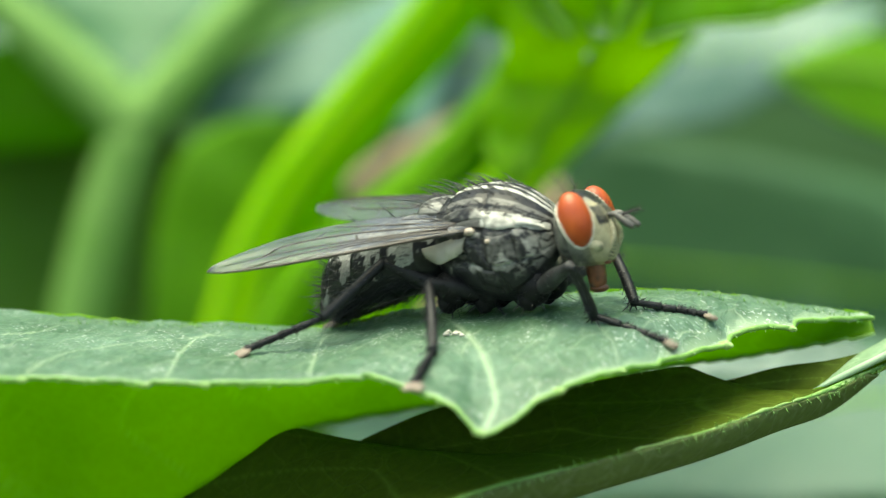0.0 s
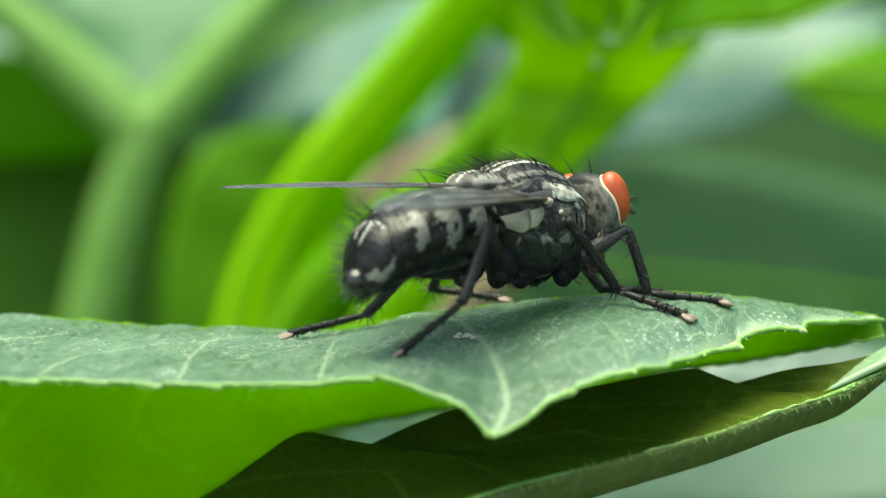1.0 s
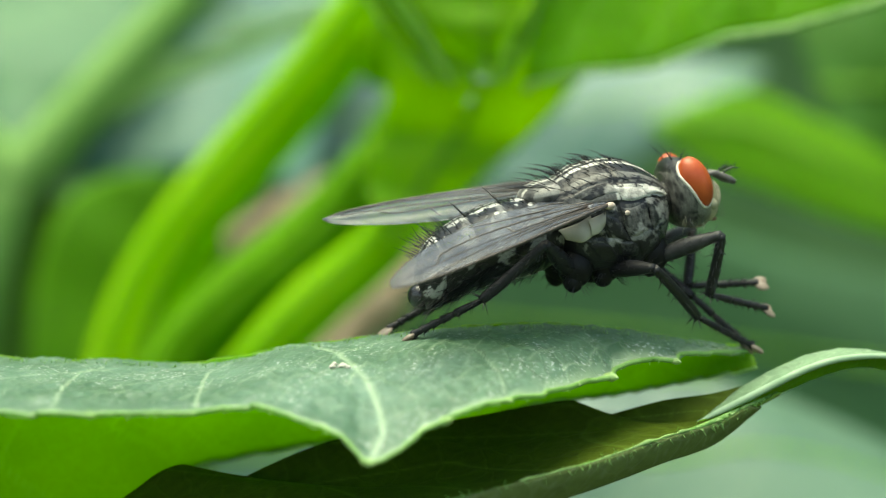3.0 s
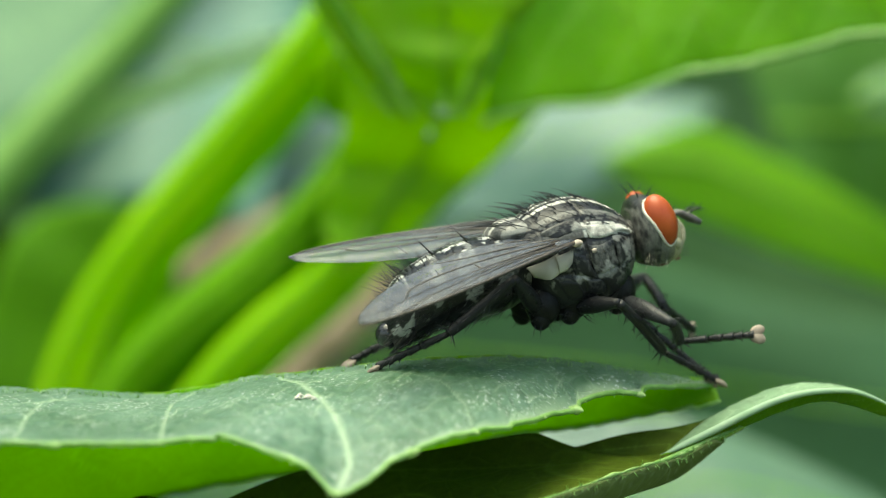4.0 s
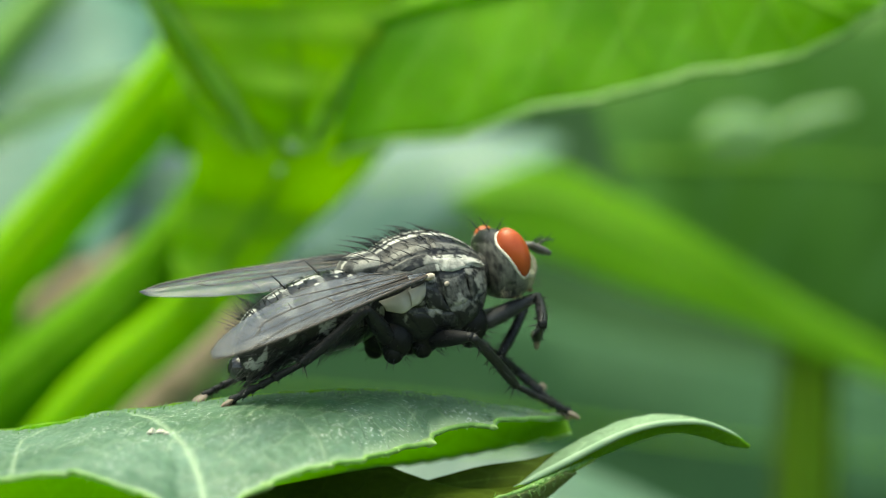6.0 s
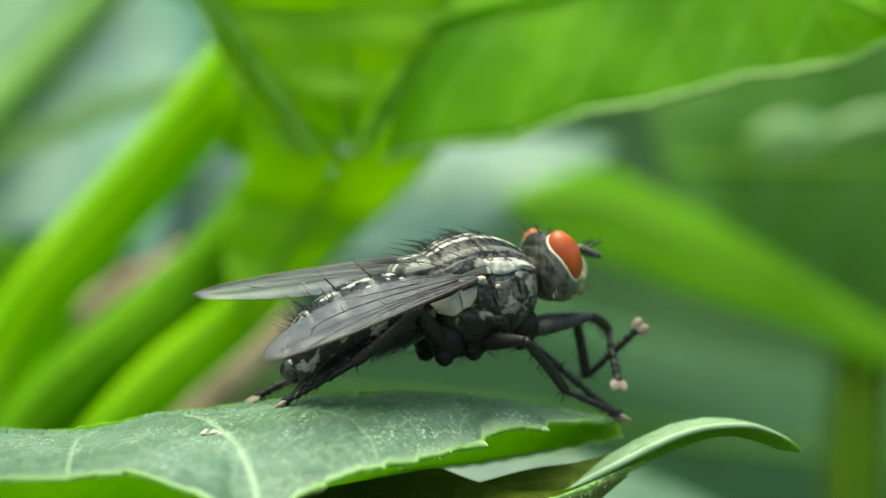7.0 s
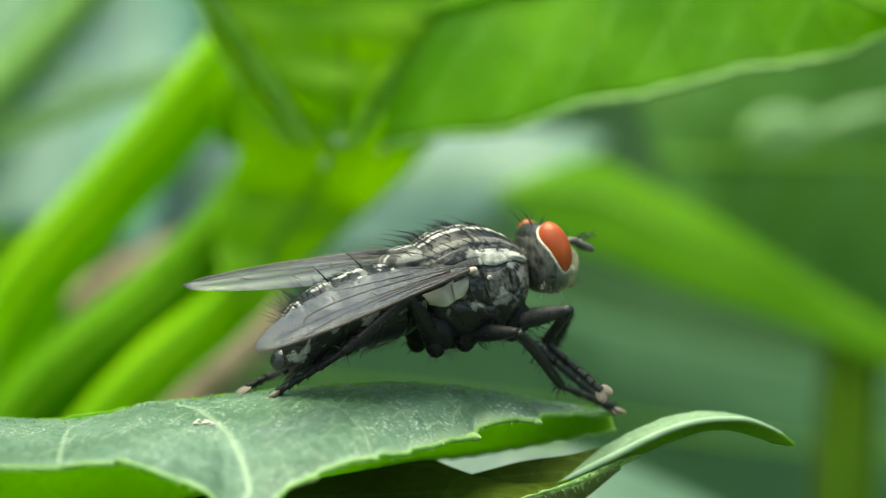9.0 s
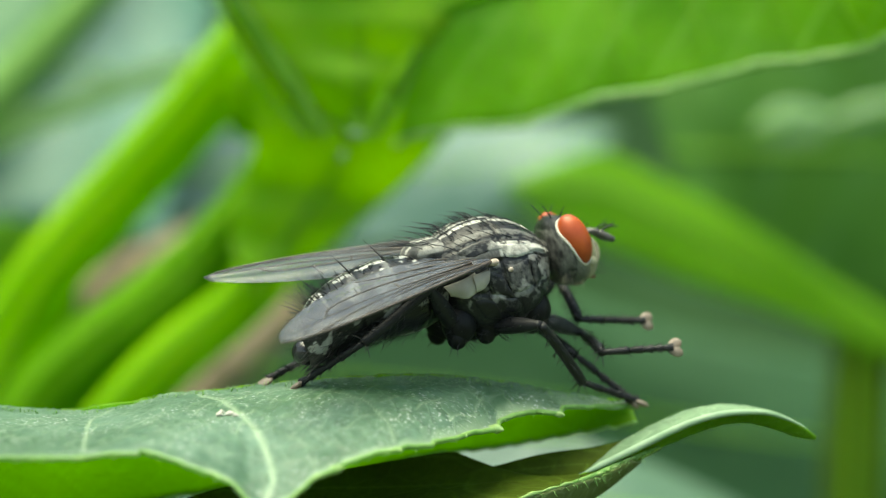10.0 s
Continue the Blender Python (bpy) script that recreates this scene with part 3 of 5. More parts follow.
def backdrop_leaves():
    # broad leaf with three pale ribs
    rib = thing("leaf", "broad dark leaf with thick pale green ribs", "leaf", "leaves behind")
    for pts, rad in (([(-30.2, 80, -26.7), (-28.4, 80, -19.7), (-26.7, 80, -12.1), (-24.6, 80, -4.4), (-22.1, 80, 2.5)], [1.9, 1.9, 1.9, 1.8, 1.7]),
                     ([(-22.1, 80, 2.5), (-25.8, 80, 6.5), (-30.2, 80, 10.6), (-34.8, 80, 14.6)], [1.7, 1.5, 1.3, 1.1]),
                     ([(-22.1, 80, 2.5), (-18.3, 80, 6.3), (-14.4, 80, 10.3), (-10.1, 80, 14.6), (-4.3, 80, 20.7), (1.8, 80, 27.2)], [1.7, 1.5, 1.4, 1.2, 1.0, .7])):
        part("rib", tube(pts, [1.2 * r for r in rad], 16, 30), RIB, rib)
    g, mk = sheet([(-42.5, 82.4, 10.3), (-36.8, 82.4, 9.5), (-28.9, 82.4, 7.7), (-22.5, 82.4, 2.1)], [(-44.1, 86, .2), (-38.1, 86, .5), (-31, 86, 1.1), (-23.4, 86, 1.5)], 40, 16, bulge=.9, way=(0, -1, 0), ripple=.35, seed=20, veins=4)
    part("blade", slab(g, .3), DEEP, rib, attr=("vein", mk))
    g, mk = sheet([(-41, 105, 27), (-33, 95, 15), (-27.5, 89, 8), (-23, 84, 2.5)], [(-4, 104, 26), (-13.6, 93, 13.2), (-18.4, 87, 7.2), (-22.3, 84, 2.6)], 40, 16, bulge=.9, way=(0, -1, 0), ripple=.35, seed=21, veins=4)
    part("blade", slab(g, .3), SOFTLEAF, rib, attr=("vein", mk))
    part("rib", tube(BRANCH, [1.1, 1.0, .8, .6], 12, 30), PALERIB, rib, "thin pale side rib")
    # pale leaves, the sky's sheen put into their base colours
    simple_leaf("pale grey-green leaf with the sky's sheen in its colour", [(-43.5, 90.0, 3.7), (-29.1, 90.0, 2.6), (-16.3, 90.0, 2.4), (-9.0, 90.0, 2.5), (-2.7, 90.0, .5)],
                [(-46.0, 108.0, 23.6), (-30.6, 108.0, 23.1), (-16.8, 108.0, 22.7), (-4.9, 108.0, 22.3), (1.8, 108.0, 19.2)], GREYLEAF, .25, group="leaves behind", rib=.5, nu=40, nv=16, bulge=1.2, way=(0, -1, 0), ripple=.4, seed=22, veins=5)
    simple_leaf("blue-grey waxy leaf in soft focus", [(-8.2, 100.0, -2.2), (2.9, 100.0, -2.5), (11.0, 100.0, -0.2), (19.9, 100.0, 1.0), (31.2, 100.0, 8.0)],
                [(-7.8, 106.0, 13.0), (3.3, 106.0, 12.7), (11.9, 105.5, 11.6), (20.5, 105.0, 10.4), (32.4, 104.0, 8.8)], BLUELEAF, .25, group="leaves behind", rib=.3, nu=40, nv=16, bulge=.8, way=(0, -1, 0), ripple=.3, seed=23, veins=5)
    simple_leaf("pale grey-green leaf low behind the perch", [(-7.7, 48.0, -15.8), (7.5, 48.0, -16.3), (16.6, 48.0, -16.9), (25.9, 48.0, -17.2), (35.2, 48.0, -18.5)],
                [(-8.3, 62.0, -10.6), (8.5, 62.0, -10.8), (18.6, 62.0, -10.7), (25.4, 62.0, -10.3), (40.5, 62.0, -18.6)], LOWLEAF, .25, group="leaves behind", rib=.3, nu=50, nv=16, bulge=.6, way=(0, 0, 1), ripple=.25, seed=24, veins=5)
    simple_leaf("pale whitish leaf glimpsed between the lower leaves", [(8.4, 27.0, -6.0), (12.5, 26.5, -6.0), (16.0, 26.5, -6.0), (18.6, 28.0, -6.0)],
                [(8.0, 44.0, -6.9), (12.0, 46.0, -6.8), (16.0, 45.0, -6.7), (18.2, 42.0, -6.7)], PALELEAF, .2, group="leaves behind", rib=.3, nu=30, nv=14, bulge=.3, way=(0, 0, 1), ripple=.1, seed=33, veins=4)
    # dark leaves between the stems
    simple_leaf("dark green rounded leaf between the stems", [(-21.4, 78.0, -12.9), (-20.8, 78.0, -4.6), (-18.5, 78.0, 1.3), (-14.3, 78.0, 3.1), (-9.8, 78.0, 3.0)],
                [(-7.5, 79.0, -14.2), (-7.3, 79.0, -8.1), (-7.9, 79.0, -4.3), (-8.2, 79.0, -0.6), (-8.4, 79.0, 2.1)], DEEP, .25, group="leaves behind", rib=.5, nu=40, nv=14, bulge=.6, way=(0, -1, 0), ripple=.2, seed=25, veins=4)
    simple_leaf("dull green leaf behind the stems", [(-48.9, 96.0, -30.6), (-36.1, 96.0, -30.9), (-19.1, 96.0, -31.3), (-2.1, 96.0, -30.0)],
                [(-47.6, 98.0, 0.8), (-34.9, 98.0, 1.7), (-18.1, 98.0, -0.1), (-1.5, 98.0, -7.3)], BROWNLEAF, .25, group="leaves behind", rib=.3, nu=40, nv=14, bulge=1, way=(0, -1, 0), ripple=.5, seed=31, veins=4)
    # stems
    stem("thick yellow-green stem in soft focus", [(-15.6, 60.0, -22.4), (-14.7, 60.0, -14.3), (-13.3, 60.0, -8.2), (-11.6, 60.0, -3.3), (-8.7, 60.0, 1.3), (-4.6, 60.0, 5.8), (-0.8, 60.0, 9.9), (2.9, 60.0, 14.0)], [2.6, 2.6, 2.4, 2.2, 2.0, 2.0, 2.0, 2.2], STEM)
    stem("leaf stalk in soft focus, coloured darker for shade", [(-10.9, 54.0, -8.6), (-8.6, 54.0, -5.2), (-5.7, 54.0, -2.6), (-2.4, 54.0, -0.1), (0.2, 54.0, 2.4), (3.1, 54.0, 5.3), (5.6, 54.0, 8.6), (7.3, 54.0, 12.0), (9.0, 54.0, 15.6)], [1.7, 2.0, 2.0, 1.9, 1.7, 1.9, 2.5, 2.8, 2.8], DARKSTEM)
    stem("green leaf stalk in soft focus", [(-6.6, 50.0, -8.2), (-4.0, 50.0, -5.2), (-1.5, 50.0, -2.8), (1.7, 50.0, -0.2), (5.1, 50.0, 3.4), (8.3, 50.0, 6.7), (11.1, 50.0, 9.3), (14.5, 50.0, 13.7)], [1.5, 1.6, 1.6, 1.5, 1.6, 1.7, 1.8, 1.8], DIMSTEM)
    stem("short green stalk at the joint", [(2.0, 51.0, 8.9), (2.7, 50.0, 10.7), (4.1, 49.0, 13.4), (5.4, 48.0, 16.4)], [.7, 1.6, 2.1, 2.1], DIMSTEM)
    simple_leaf("broad green leaf base at the joint", [(2.0, 47.0, 0.4), (1.2, 47.0, 3.8), (2.4, 46.0, 7.6), (2.0, 44.0, 13.4)], [(2.8, 48.0, 0.2), (6.6, 48.0, 3.0), (10.2, 47.0, 6.2), (14.6, 45.0, 11.2)], YOUNG, .15, rib=.3, nu=40, nv=20, bulge=.6, way=(0, -1, 0), ripple=.35, seed=35, veins=6)
    for label, pts, rad in (("dry pinkish brown twig behind the stems", [(-7.5, 84.0, -16.7), (-1.2, 84.0, -9.8), (2.4, 84.0, -6.4), (6.7, 84.0, -3.0)], [1.7, 1.6, 1.5, 1.4]),
                            ("dry brown twig crossing behind the stems", [(-16.7, 86.0, -8.9), (-11.6, 86.0, -5.3), (-6.5, 86.0, -1.7), (-1.8, 86.0, 0.9), (5, 86.0, 4.2)], [1.3, 1.3, 1.2, 1.0, .8])):
        ob = thing("twig", label, "twig", "twigs")
        part("stalk", tube(pts, rad, 14, 30), TWIG, ob)
        for u in (.3, .62):
            c, w = spline(pts, u), 1.12 * rad[1]
            part("knot", ball(c, (w * .8, w, w), 12, 16, Euler((0, -.7, 0)).to_matrix()), TWIG, ob, "swollen knot on the twig")
    # yellow-green leaf with its stalk, and the greens round it
    simple_leaf("yellow-green young leaf in soft focus", [(20.0, 78.0, 4.9), (23.6, 78.0, 2.5), (28.1, 78.0, 0.5), (34.6, 78.0, -2.1), (44.1, 84.0, -5.5), (56.4, 90.0, -10.5)],
                [(20.2, 79.0, 5.1), (23.4, 79.0, 6.7), (27.2, 79.0, 7.3), (33.4, 79.0, 4.3), (44.7, 86.0, -1.9), (57.9, 92.0, -9.1)], LIME, .25, group="leaves behind", rib=.3, nu=50, nv=18, bulge=.7, way=(0, -.4, .6), ripple=.2, seed=27, veins=5)
    simple_leaf("deep green leaf in soft focus", [(36.1, 92.0, 1.0), (42.0, 92.0, -2.8), (49.3, 92.0, -6.3), (63.6, 92.0, -11.8)],
                [(32.8, 96.0, 12.7), (41.0, 96.0, 15.6), (51.9, 96.0, 18.0), (67.5, 96.0, 20.5)], MIDLEAF, .25, group="leaves behind", rib=.3, nu=40, nv=14, bulge=1.0, way=(0, -1, 0), ripple=.4, seed=28, veins=4)
    simple_leaf("small rounded pale leaf far behind", [(38.8, 87.0, 8.6), (40.9, 87.0, 7.7), (43.2, 87.0, 7.7), (45.2, 87.0, 9.0)],
                [(39.1, 87.5, 9.2), (41.1, 87.5, 10.6), (43.4, 87.5, 10.6), (45.4, 87.5, 9.4)], PALEGREEN, .25, group="leaves behind", rib=.3, nu=20, nv=10, bulge=.3, way=(0, -1, 0), seed=29)
    simple_leaf("small narrow pale green leaf far behind", [(44.9, 88.0, 8.9), (47.0, 88.0, 8.9), (50.8, 88.0, 10.6)],
                [(45.0, 88.5, 9.6), (47.2, 88.5, 10.8), (50.8, 88.5, 11.3)], PALEGREEN, .25, group="leaves behind", rib=.2, nu=20, nv=10, bulge=.3, way=(0, -1, 0), seed=34)
    stem("olive upright stem in soft focus", [(48.9, 95.0, -23.6), (49.1, 95.0, -15.0), (49.4, 95.0, -8.6), (49.6, 95.0, -2.0)], [2.6, 2.5, 2.3, 1.8], OLIVESTEM)
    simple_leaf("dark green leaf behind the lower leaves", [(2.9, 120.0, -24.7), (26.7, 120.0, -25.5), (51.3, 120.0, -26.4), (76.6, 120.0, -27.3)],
                [(3.4, 124.0, 0.2), (27.5, 124.0, -4.7), (47.4, 124.0, -10.1), (78.2, 124.0, -15.9)], TEALLEAF, .25, group="leaves behind", rib=.3, nu=40, nv=14, bulge=1, way=(0, -1, 0), ripple=.5, seed=30, veins=4)
    # upper leaf and the young leaves at its base
    up = thing("leaf", "large bright green upper leaf seen from below", "leaf", "leaves of the plant")
    low = [(8.6, 31.0, 8.8), (10.8, 30.0, 9.4), (14.6, 28.5, 9.6), (17.0, 27.5, 10.3), (20.4, 26.5, 11.1), (23.5, 25.0, 12.0), (26.3, 24.0, 12.5), (28.7, 22.5, 13.2), (30.3, 21.0, 13.9), (31.1, 20.0, 14.6)]
    top = [(10.0, 33.0, 18.3), (14.3, 33.0, 20.9), (17.9, 32.0, 21.9), (20.4, 31.0, 21.8), (22.8, 30.0, 21.7), (25.3, 29.0, 21.1), (27.1, 27.0, 19.3), (28.4, 24.0, 16.6), (30.2, 21.5, 15.7), (31.2, 20.2, 14.8)]
    g, mk = sheet(low, top, 140, 26, bulge=.7, way=(0, -.6, .5), ripple=.38, teeth=9, tooth=.16, seed=26, veins=9)
    part("blade", slab(g, .1), UPPER, up, attr=("vein", mk))
    part("margin", tube([r[0] for r in g], [.1, .16, .2, .18, .15, .12], 8, 200), MARGIN, up, "pale rim of the leaf")
    part("margin", tube([r[-1] for r in g[90:]], [.1, .14, .12], 8, 60), MARGIN, up, "pale rim of the leaf")
    mid = [tuple(Vector(r[13]) + Vector((0, -.15, 0))) for r in g[::14]]
    part("rib", tube(mid, [.4, .3, .2, .08], 10, 60), UPRIB, up, "green midrib")
    for i in (22, 40, 58, 76, 94, 110):
        line = [tuple(Vector(g[min(139, i + k * 3)][13 - 3 * k]) + Vector((0, -.12, 0))) for k in range(5)]
        part("side_rib", tube(line, [.13, .1, .04], 8, 16), UPRIB, up)
        line = [tuple(Vector(g[min(139, i + k * 3)][13 + 3 * k]) + Vector((0, -.12, 0))) for k in range(5)]
        part("side_rib", tube(line, [.13, .1, .04], 8, 16), UPRIB, up)
    for label, ca, cb, mat in (("narrow green young leaf at the stalk", [(-1.1, 34.0, 18.4), (0.5, 34.0, 15.0), (2.2, 34.0, 11.8), (4.6, 34.0, 8.9)], [(4.7, 33.0, 18.3), (4.6, 33.0, 14.9), (5.1, 33.0, 11.8), (5.6, 33.0, 8.8)], YOUNG),
                               ("broad yellow-green young leaf at the stalk", [(6.2, 31.6, 8.9), (3.6, 31.4, 11.9), (1.5, 31.0, 15.0), (-.2, 30.6, 18.6)], [(7.1, 31.4, 8.9), (9.6, 31.6, 11.6), (11.2, 31.4, 14.8), (12.2, 31.0, 18.6)], YOUNG),
                               ("small green leaf at the stalk", [(9.3, 38.0, 18.7), (10.4, 38.0, 15.4), (10.9, 38.0, 12.1), (9.1, 38.0, 8.2)], [(12.5, 37.0, 18.6), (11.7, 37.0, 15.3), (12.4, 37.0, 12.0), (11.8, 37.0, 9.0)], YOUNG)):
        simple_leaf(label, ca, cb, mat, .12, margin=.12, rib=.16, nu=40, nv=14, bulge=.6, way=(0, -1, 0), ripple=.4, seed=len(label), veins=4)
    # narrow young leaves that fan out upward from the joint, some folded along their middle
    for k, (foot, tip, wide, mat) in enumerate((((5.2, 31.0, 8.8), (-.2, 30.0, 16.8), .42, DEEP), ((7.2, 30.6, 8.8), (9.4, 29.8, 13.2), .5, YOUNG))):
        c, d = Vector(foot), Vector(tip) - Vector(foot)
        e = Vector((d.z, 0, -d.x)).normalized() * wide
        ca = [tuple(c + e * .25), tuple(c + d * .3 + e + Vector((0, .3, 0))), tuple(c + d * .65 + e * .9 + Vector((0, .3, 0))), tuple(c + d)]
        cb = [tuple(c - e * .25), tuple(c + d * .3 - e + Vector((0, .3, 0))), tuple(c + d * .65 - e * .9 + Vector((0, .3, 0))), tuple(c + d + e * .05)]
        simple_leaf("narrow folded young leaf at the stalk", ca, cb, mat, .08, group="young leaves at the stalk", margin=.09, rib=.13, nu=34, nv=12, bulge=.3, way=(0, -1, 0), ripple=.1, seed=40 + k, veins=6)
    # white glints at the joint, put in as tiny pale leaves
    for k, (x, y, z, w, a) in enumerate(((6.6, 30.6, 9.0, .45, -.15), (6.0, 30.6, 8.0, .25, 1.2), (1.9, 31.0, 14.6, .35, -.9))):
        d, e = Vector((math.cos(a), 0, math.sin(a))) * w, Vector((-math.sin(a), 0, math.cos(a))) * w * .38
        c = Vector((x, y, z))
        simple_leaf("tiny pale leaf put in for a glint at the joint", [tuple(c - d), tuple(c - d * .3 + e), tuple(c + d * .4 + e), tuple(c + d)], [tuple(c - d), tuple(c - d * .3 - e), tuple(c + d * .4 - e), tuple(c + d)], PALEGREEN, .06,
                    group="young leaves at the stalk", rib=.06, nu=14, nv=8, bulge=.12, way=(0, -1, 0), seed=60 + k)

# ---- fly ----
BODY_MAT = dusted_mat("striped thorax", (0.01, 0.01, 0.012), (0.56, 0.545, 0.5), 0.4, 0.55)
BELLY_MAT = dusted_mat("chequered abdomen", (0.008, 0.008, 0.009), (0.46, 0.46, 0.44), 0.28, 0.5)
HEAD_MAT = dusted_mat("silvery head", (0.016, 0.016, 0.016), (0.42, 0.41, 0.36), 0.4, 0.6)
BLACK = plain_mat("black bristle", (0.006, 0.006, 0.007), (0.018, 0.018, 0.02), 0.35, 6.0)
FORE_LEG = plain_mat("grey fore leg", (0.012, 0.012, 0.013), (0.045, 0.045, 0.047), 0.5, 3.0, spec=.3, bump=.03)
LEG_MAT = plain_mat("black leg", (0.006, 0.006, 0.007), (0.016, 0.016, 0.018), 0.45, 5.0, spec=.28, bump=.03)
HIP = plain_mat("black hip", (0.003, 0.003, 0.0035), (0.008, 0.008, 0.009), 0.5, 4.0, spec=.2, bump=.03)
SILVER_LEG = plain_mat("grey leg", (0.006, 0.006, 0.007), (0.016, 0.016, 0.018), 0.5, 3.0, spec=.25, bump=.03)
PAD = plain_mat("foot pad", (0.2, 0.155, 0.12), (0.42, 0.34, 0.28), 0.5, 5.0, trans=.3)
FEELER = plain_mat("antenna", (0.03, 0.03, 0.03), (0.12, 0.11, 0.10), 0.5, 4.0)
BEARD = plain_mat("pale hair", (0.3, 0.28, 0.2), (0.45, 0.42, 0.32), 0.6, 4.0)
VEIN = plain_mat("wing vein", (0.02, 0.015, 0.012), (0.06, 0.045, 0.035), 0.4, 4.0)
CALYPTER = plain_mat("calypter", (0.34, 0.31, 0.26), (0.6, 0.57, 0.5), 0.4, 1.2, trans=.35)
PROBOSCIS = plain_mat("proboscis", (0.05, 0.02, 0.012), (0.2, 0.07, 0.03), 0.35, 4.0)
EYERIM = plain_mat("eye rim", (.38, .36, .3), (.58, .55, .47), .5, 4)
CREAM = plain_mat("cream face", (.14, .13, .09), (.5, .46, .31), .45, 3.0, bump=.03)
KNOB = plain_mat("wing knob", (0.26, 0.2, 0.16), (0.5, 0.42, 0.35), 0.5, 6.0)


def eye_mat():
    m, n, l = nodes_of("red eye")
    bs = n["Principled BSDF"]
    co = n.new("ShaderNodeTexCoord").outputs["Object"]
    a = noise_node(n, l, co, 1.2, 3)
    l.new(ramp_node(n, l, a.outputs[0], [(0.3, (0.28, 0.040, 0.010)), (0.7, (0.40, 0.078, 0.016))]).outputs[0], bs.inputs["Base Color"])
    vo = n.new("ShaderNodeTexVoronoi")
    vo.inputs["Scale"].default_value = 26000
    l.new(co, vo.inputs["Vector"])
    l.new(bump_node(n, l, vo.outputs["Distance"], 0.25, 0.012), bs.inputs["Normal"])
    bs.inputs["Roughness"].default_value = 0.38
    bs.inputs["Specular IOR Level"].default_value = 0.4
    return m


def wing_mat():
    m, n, l = nodes_of("wing membrane")
    bs = n["Principled BSDF"]
    co = n.new("ShaderNodeTexCoord").outputs["Object"]
    a = noise_node(n, l, co, 0.8, 4)
    l.new(ramp_node(n, l, a.outputs[0], [(0.3, (0.06, 0.065, 0.082)), (0.7, (0.12, 0.128, 0.152))]).outputs[0], bs.inputs["Base Color"])
    bs.inputs["Roughness"].default_value = 0.28
    bs.inputs["Specular IOR Level"].default_value = 0.38
    bs.inputs["Alpha"].default_value = 0.47
    l.new(bump_node(n, l, noise_node(n, l, co, 1.4, 3).outputs[0], 0.5, 0.12), bs.inputs["Normal"])
    return m


EYE, WING = eye_mat(), wing_mat()


def loft(rows, steps=60, sides=64, power=2.0):
    """A rounded body along x through rows (x, zc, half width, height above, depth below), soft between them."""
    verts, faces = [], []
    for i in range(steps + 1):
        u = i / steps
        x, zc, hw, ht, hb = (c for c in spline_n(rows, u))
        for k in range(sides):
            a = 2 * math.pi * k / sides
            c, s = math.cos(a), math.sin(a)
            c, s = math.copysign(abs(c) ** (2 / power), c), math.copysign(abs(s) ** (2 / power), s)
            verts.append((x, max(hw, .02) * c, zc + (max(ht, .02) if s > 0 else max(hb, .02)) * s))
    for i in range(steps):
        for k in range(sides):
            a, b = i * sides + k, i * sides + (k + 1) % sides
            faces.append((a, a + sides, b + sides, b))
    faces.append(tuple(range(sides)))
    faces.append(tuple(range(steps * sides, (steps + 1) * sides))[::-1])
    return verts, faces


def spline_n(rows, u):
    n = len(rows) - 1
    k = min(int(u * n), n - 1)
    s = u * n - k
    out = []
    for j in range(len(rows[0])):
        p1, p2 = rows[k][j], rows[k + 1][j]
        p0 = rows[k - 1][j] if k else 2 * p1 - p2
        p3 = rows[k + 2][j] if k + 2 <= n else 2 * p2 - p1
        out.append(0.5 * (2 * p1 + (p2 - p0) * s + (2 * p0 - 5 * p1 + 4 * p2 - p3) * s * s + (3 * p1 - p0 - 3 * p2 + p3) * s**3))
    return out


def ball(c, r, nu=20, nv=28, tilt=None):
    """An ellipsoid about c with half axes r."""
    verts, faces = [], []
    for i in range(nu + 1):
        a = math.pi * i / nu
        for j in range(nv):
            b = 2 * math.pi * j / nv
            p = Vector((r[0] * math.cos(a), r[1] * math.sin(a) * math.cos(b), r[2] * math.sin(a) * math.sin(b)))
            if tilt:
                p = tilt @ p
            verts.append((c[0] + p.x, c[1] + p.y, c[2] + p.z))
    for i in range(nu):
        for j in range(nv):
            k = (j + 1) % nv
            faces.append((i * nv + j, (i + 1) * nv + j, (i + 1) * nv + k, i * nv + k))
    return verts, faces


def bristle(p, d, length, r=.022, bend=(0, 0, 0)):
    p, d = Vector(p), Vector(d).normalized()
    q = p + d * length * .55 + Vector(bend) * length * .15
    e = p + d * length + Vector(bend) * length * .5
    return tube([tuple(p - d * .06), tuple(q), tuple(e)], [r, r * .75, r * .15], 5, 4)


THORAX = [(-2.35, .5, .35, .5, .5), (-2.15, .42, .95, .95, 1.1), (-1.6, .2, 1.48, 1.48, 1.65), (-.8, .08, 1.75, 1.9, 1.95), (.2, .02, 1.82, 2.01, 2.05), (1.1, 0, 1.66, 1.76, 1.9),
          (1.75, 0, 1.3, 1.32, 1.45), (2.15, .02, .85, .9, .95), (2.35, .05, .3, .45, .4)]
ABDOMEN = [(.55, .1, .5, .5, .5), (.3, .1, 1.15, .95, 1.0), (-.5, .02, 1.6, 1.22, 1.38), (-1.6, -.14, 1.82, 1.38, 1.4), (-2.8, -.42, 1.75, 1.36, 1.3), (-3.8, -.78, 1.5, 1.28, 1.22), (-4.5, -1.15, 1.1, 1.08, 1.1),
           (-4.85, -1.4, .5, .6, .55)]
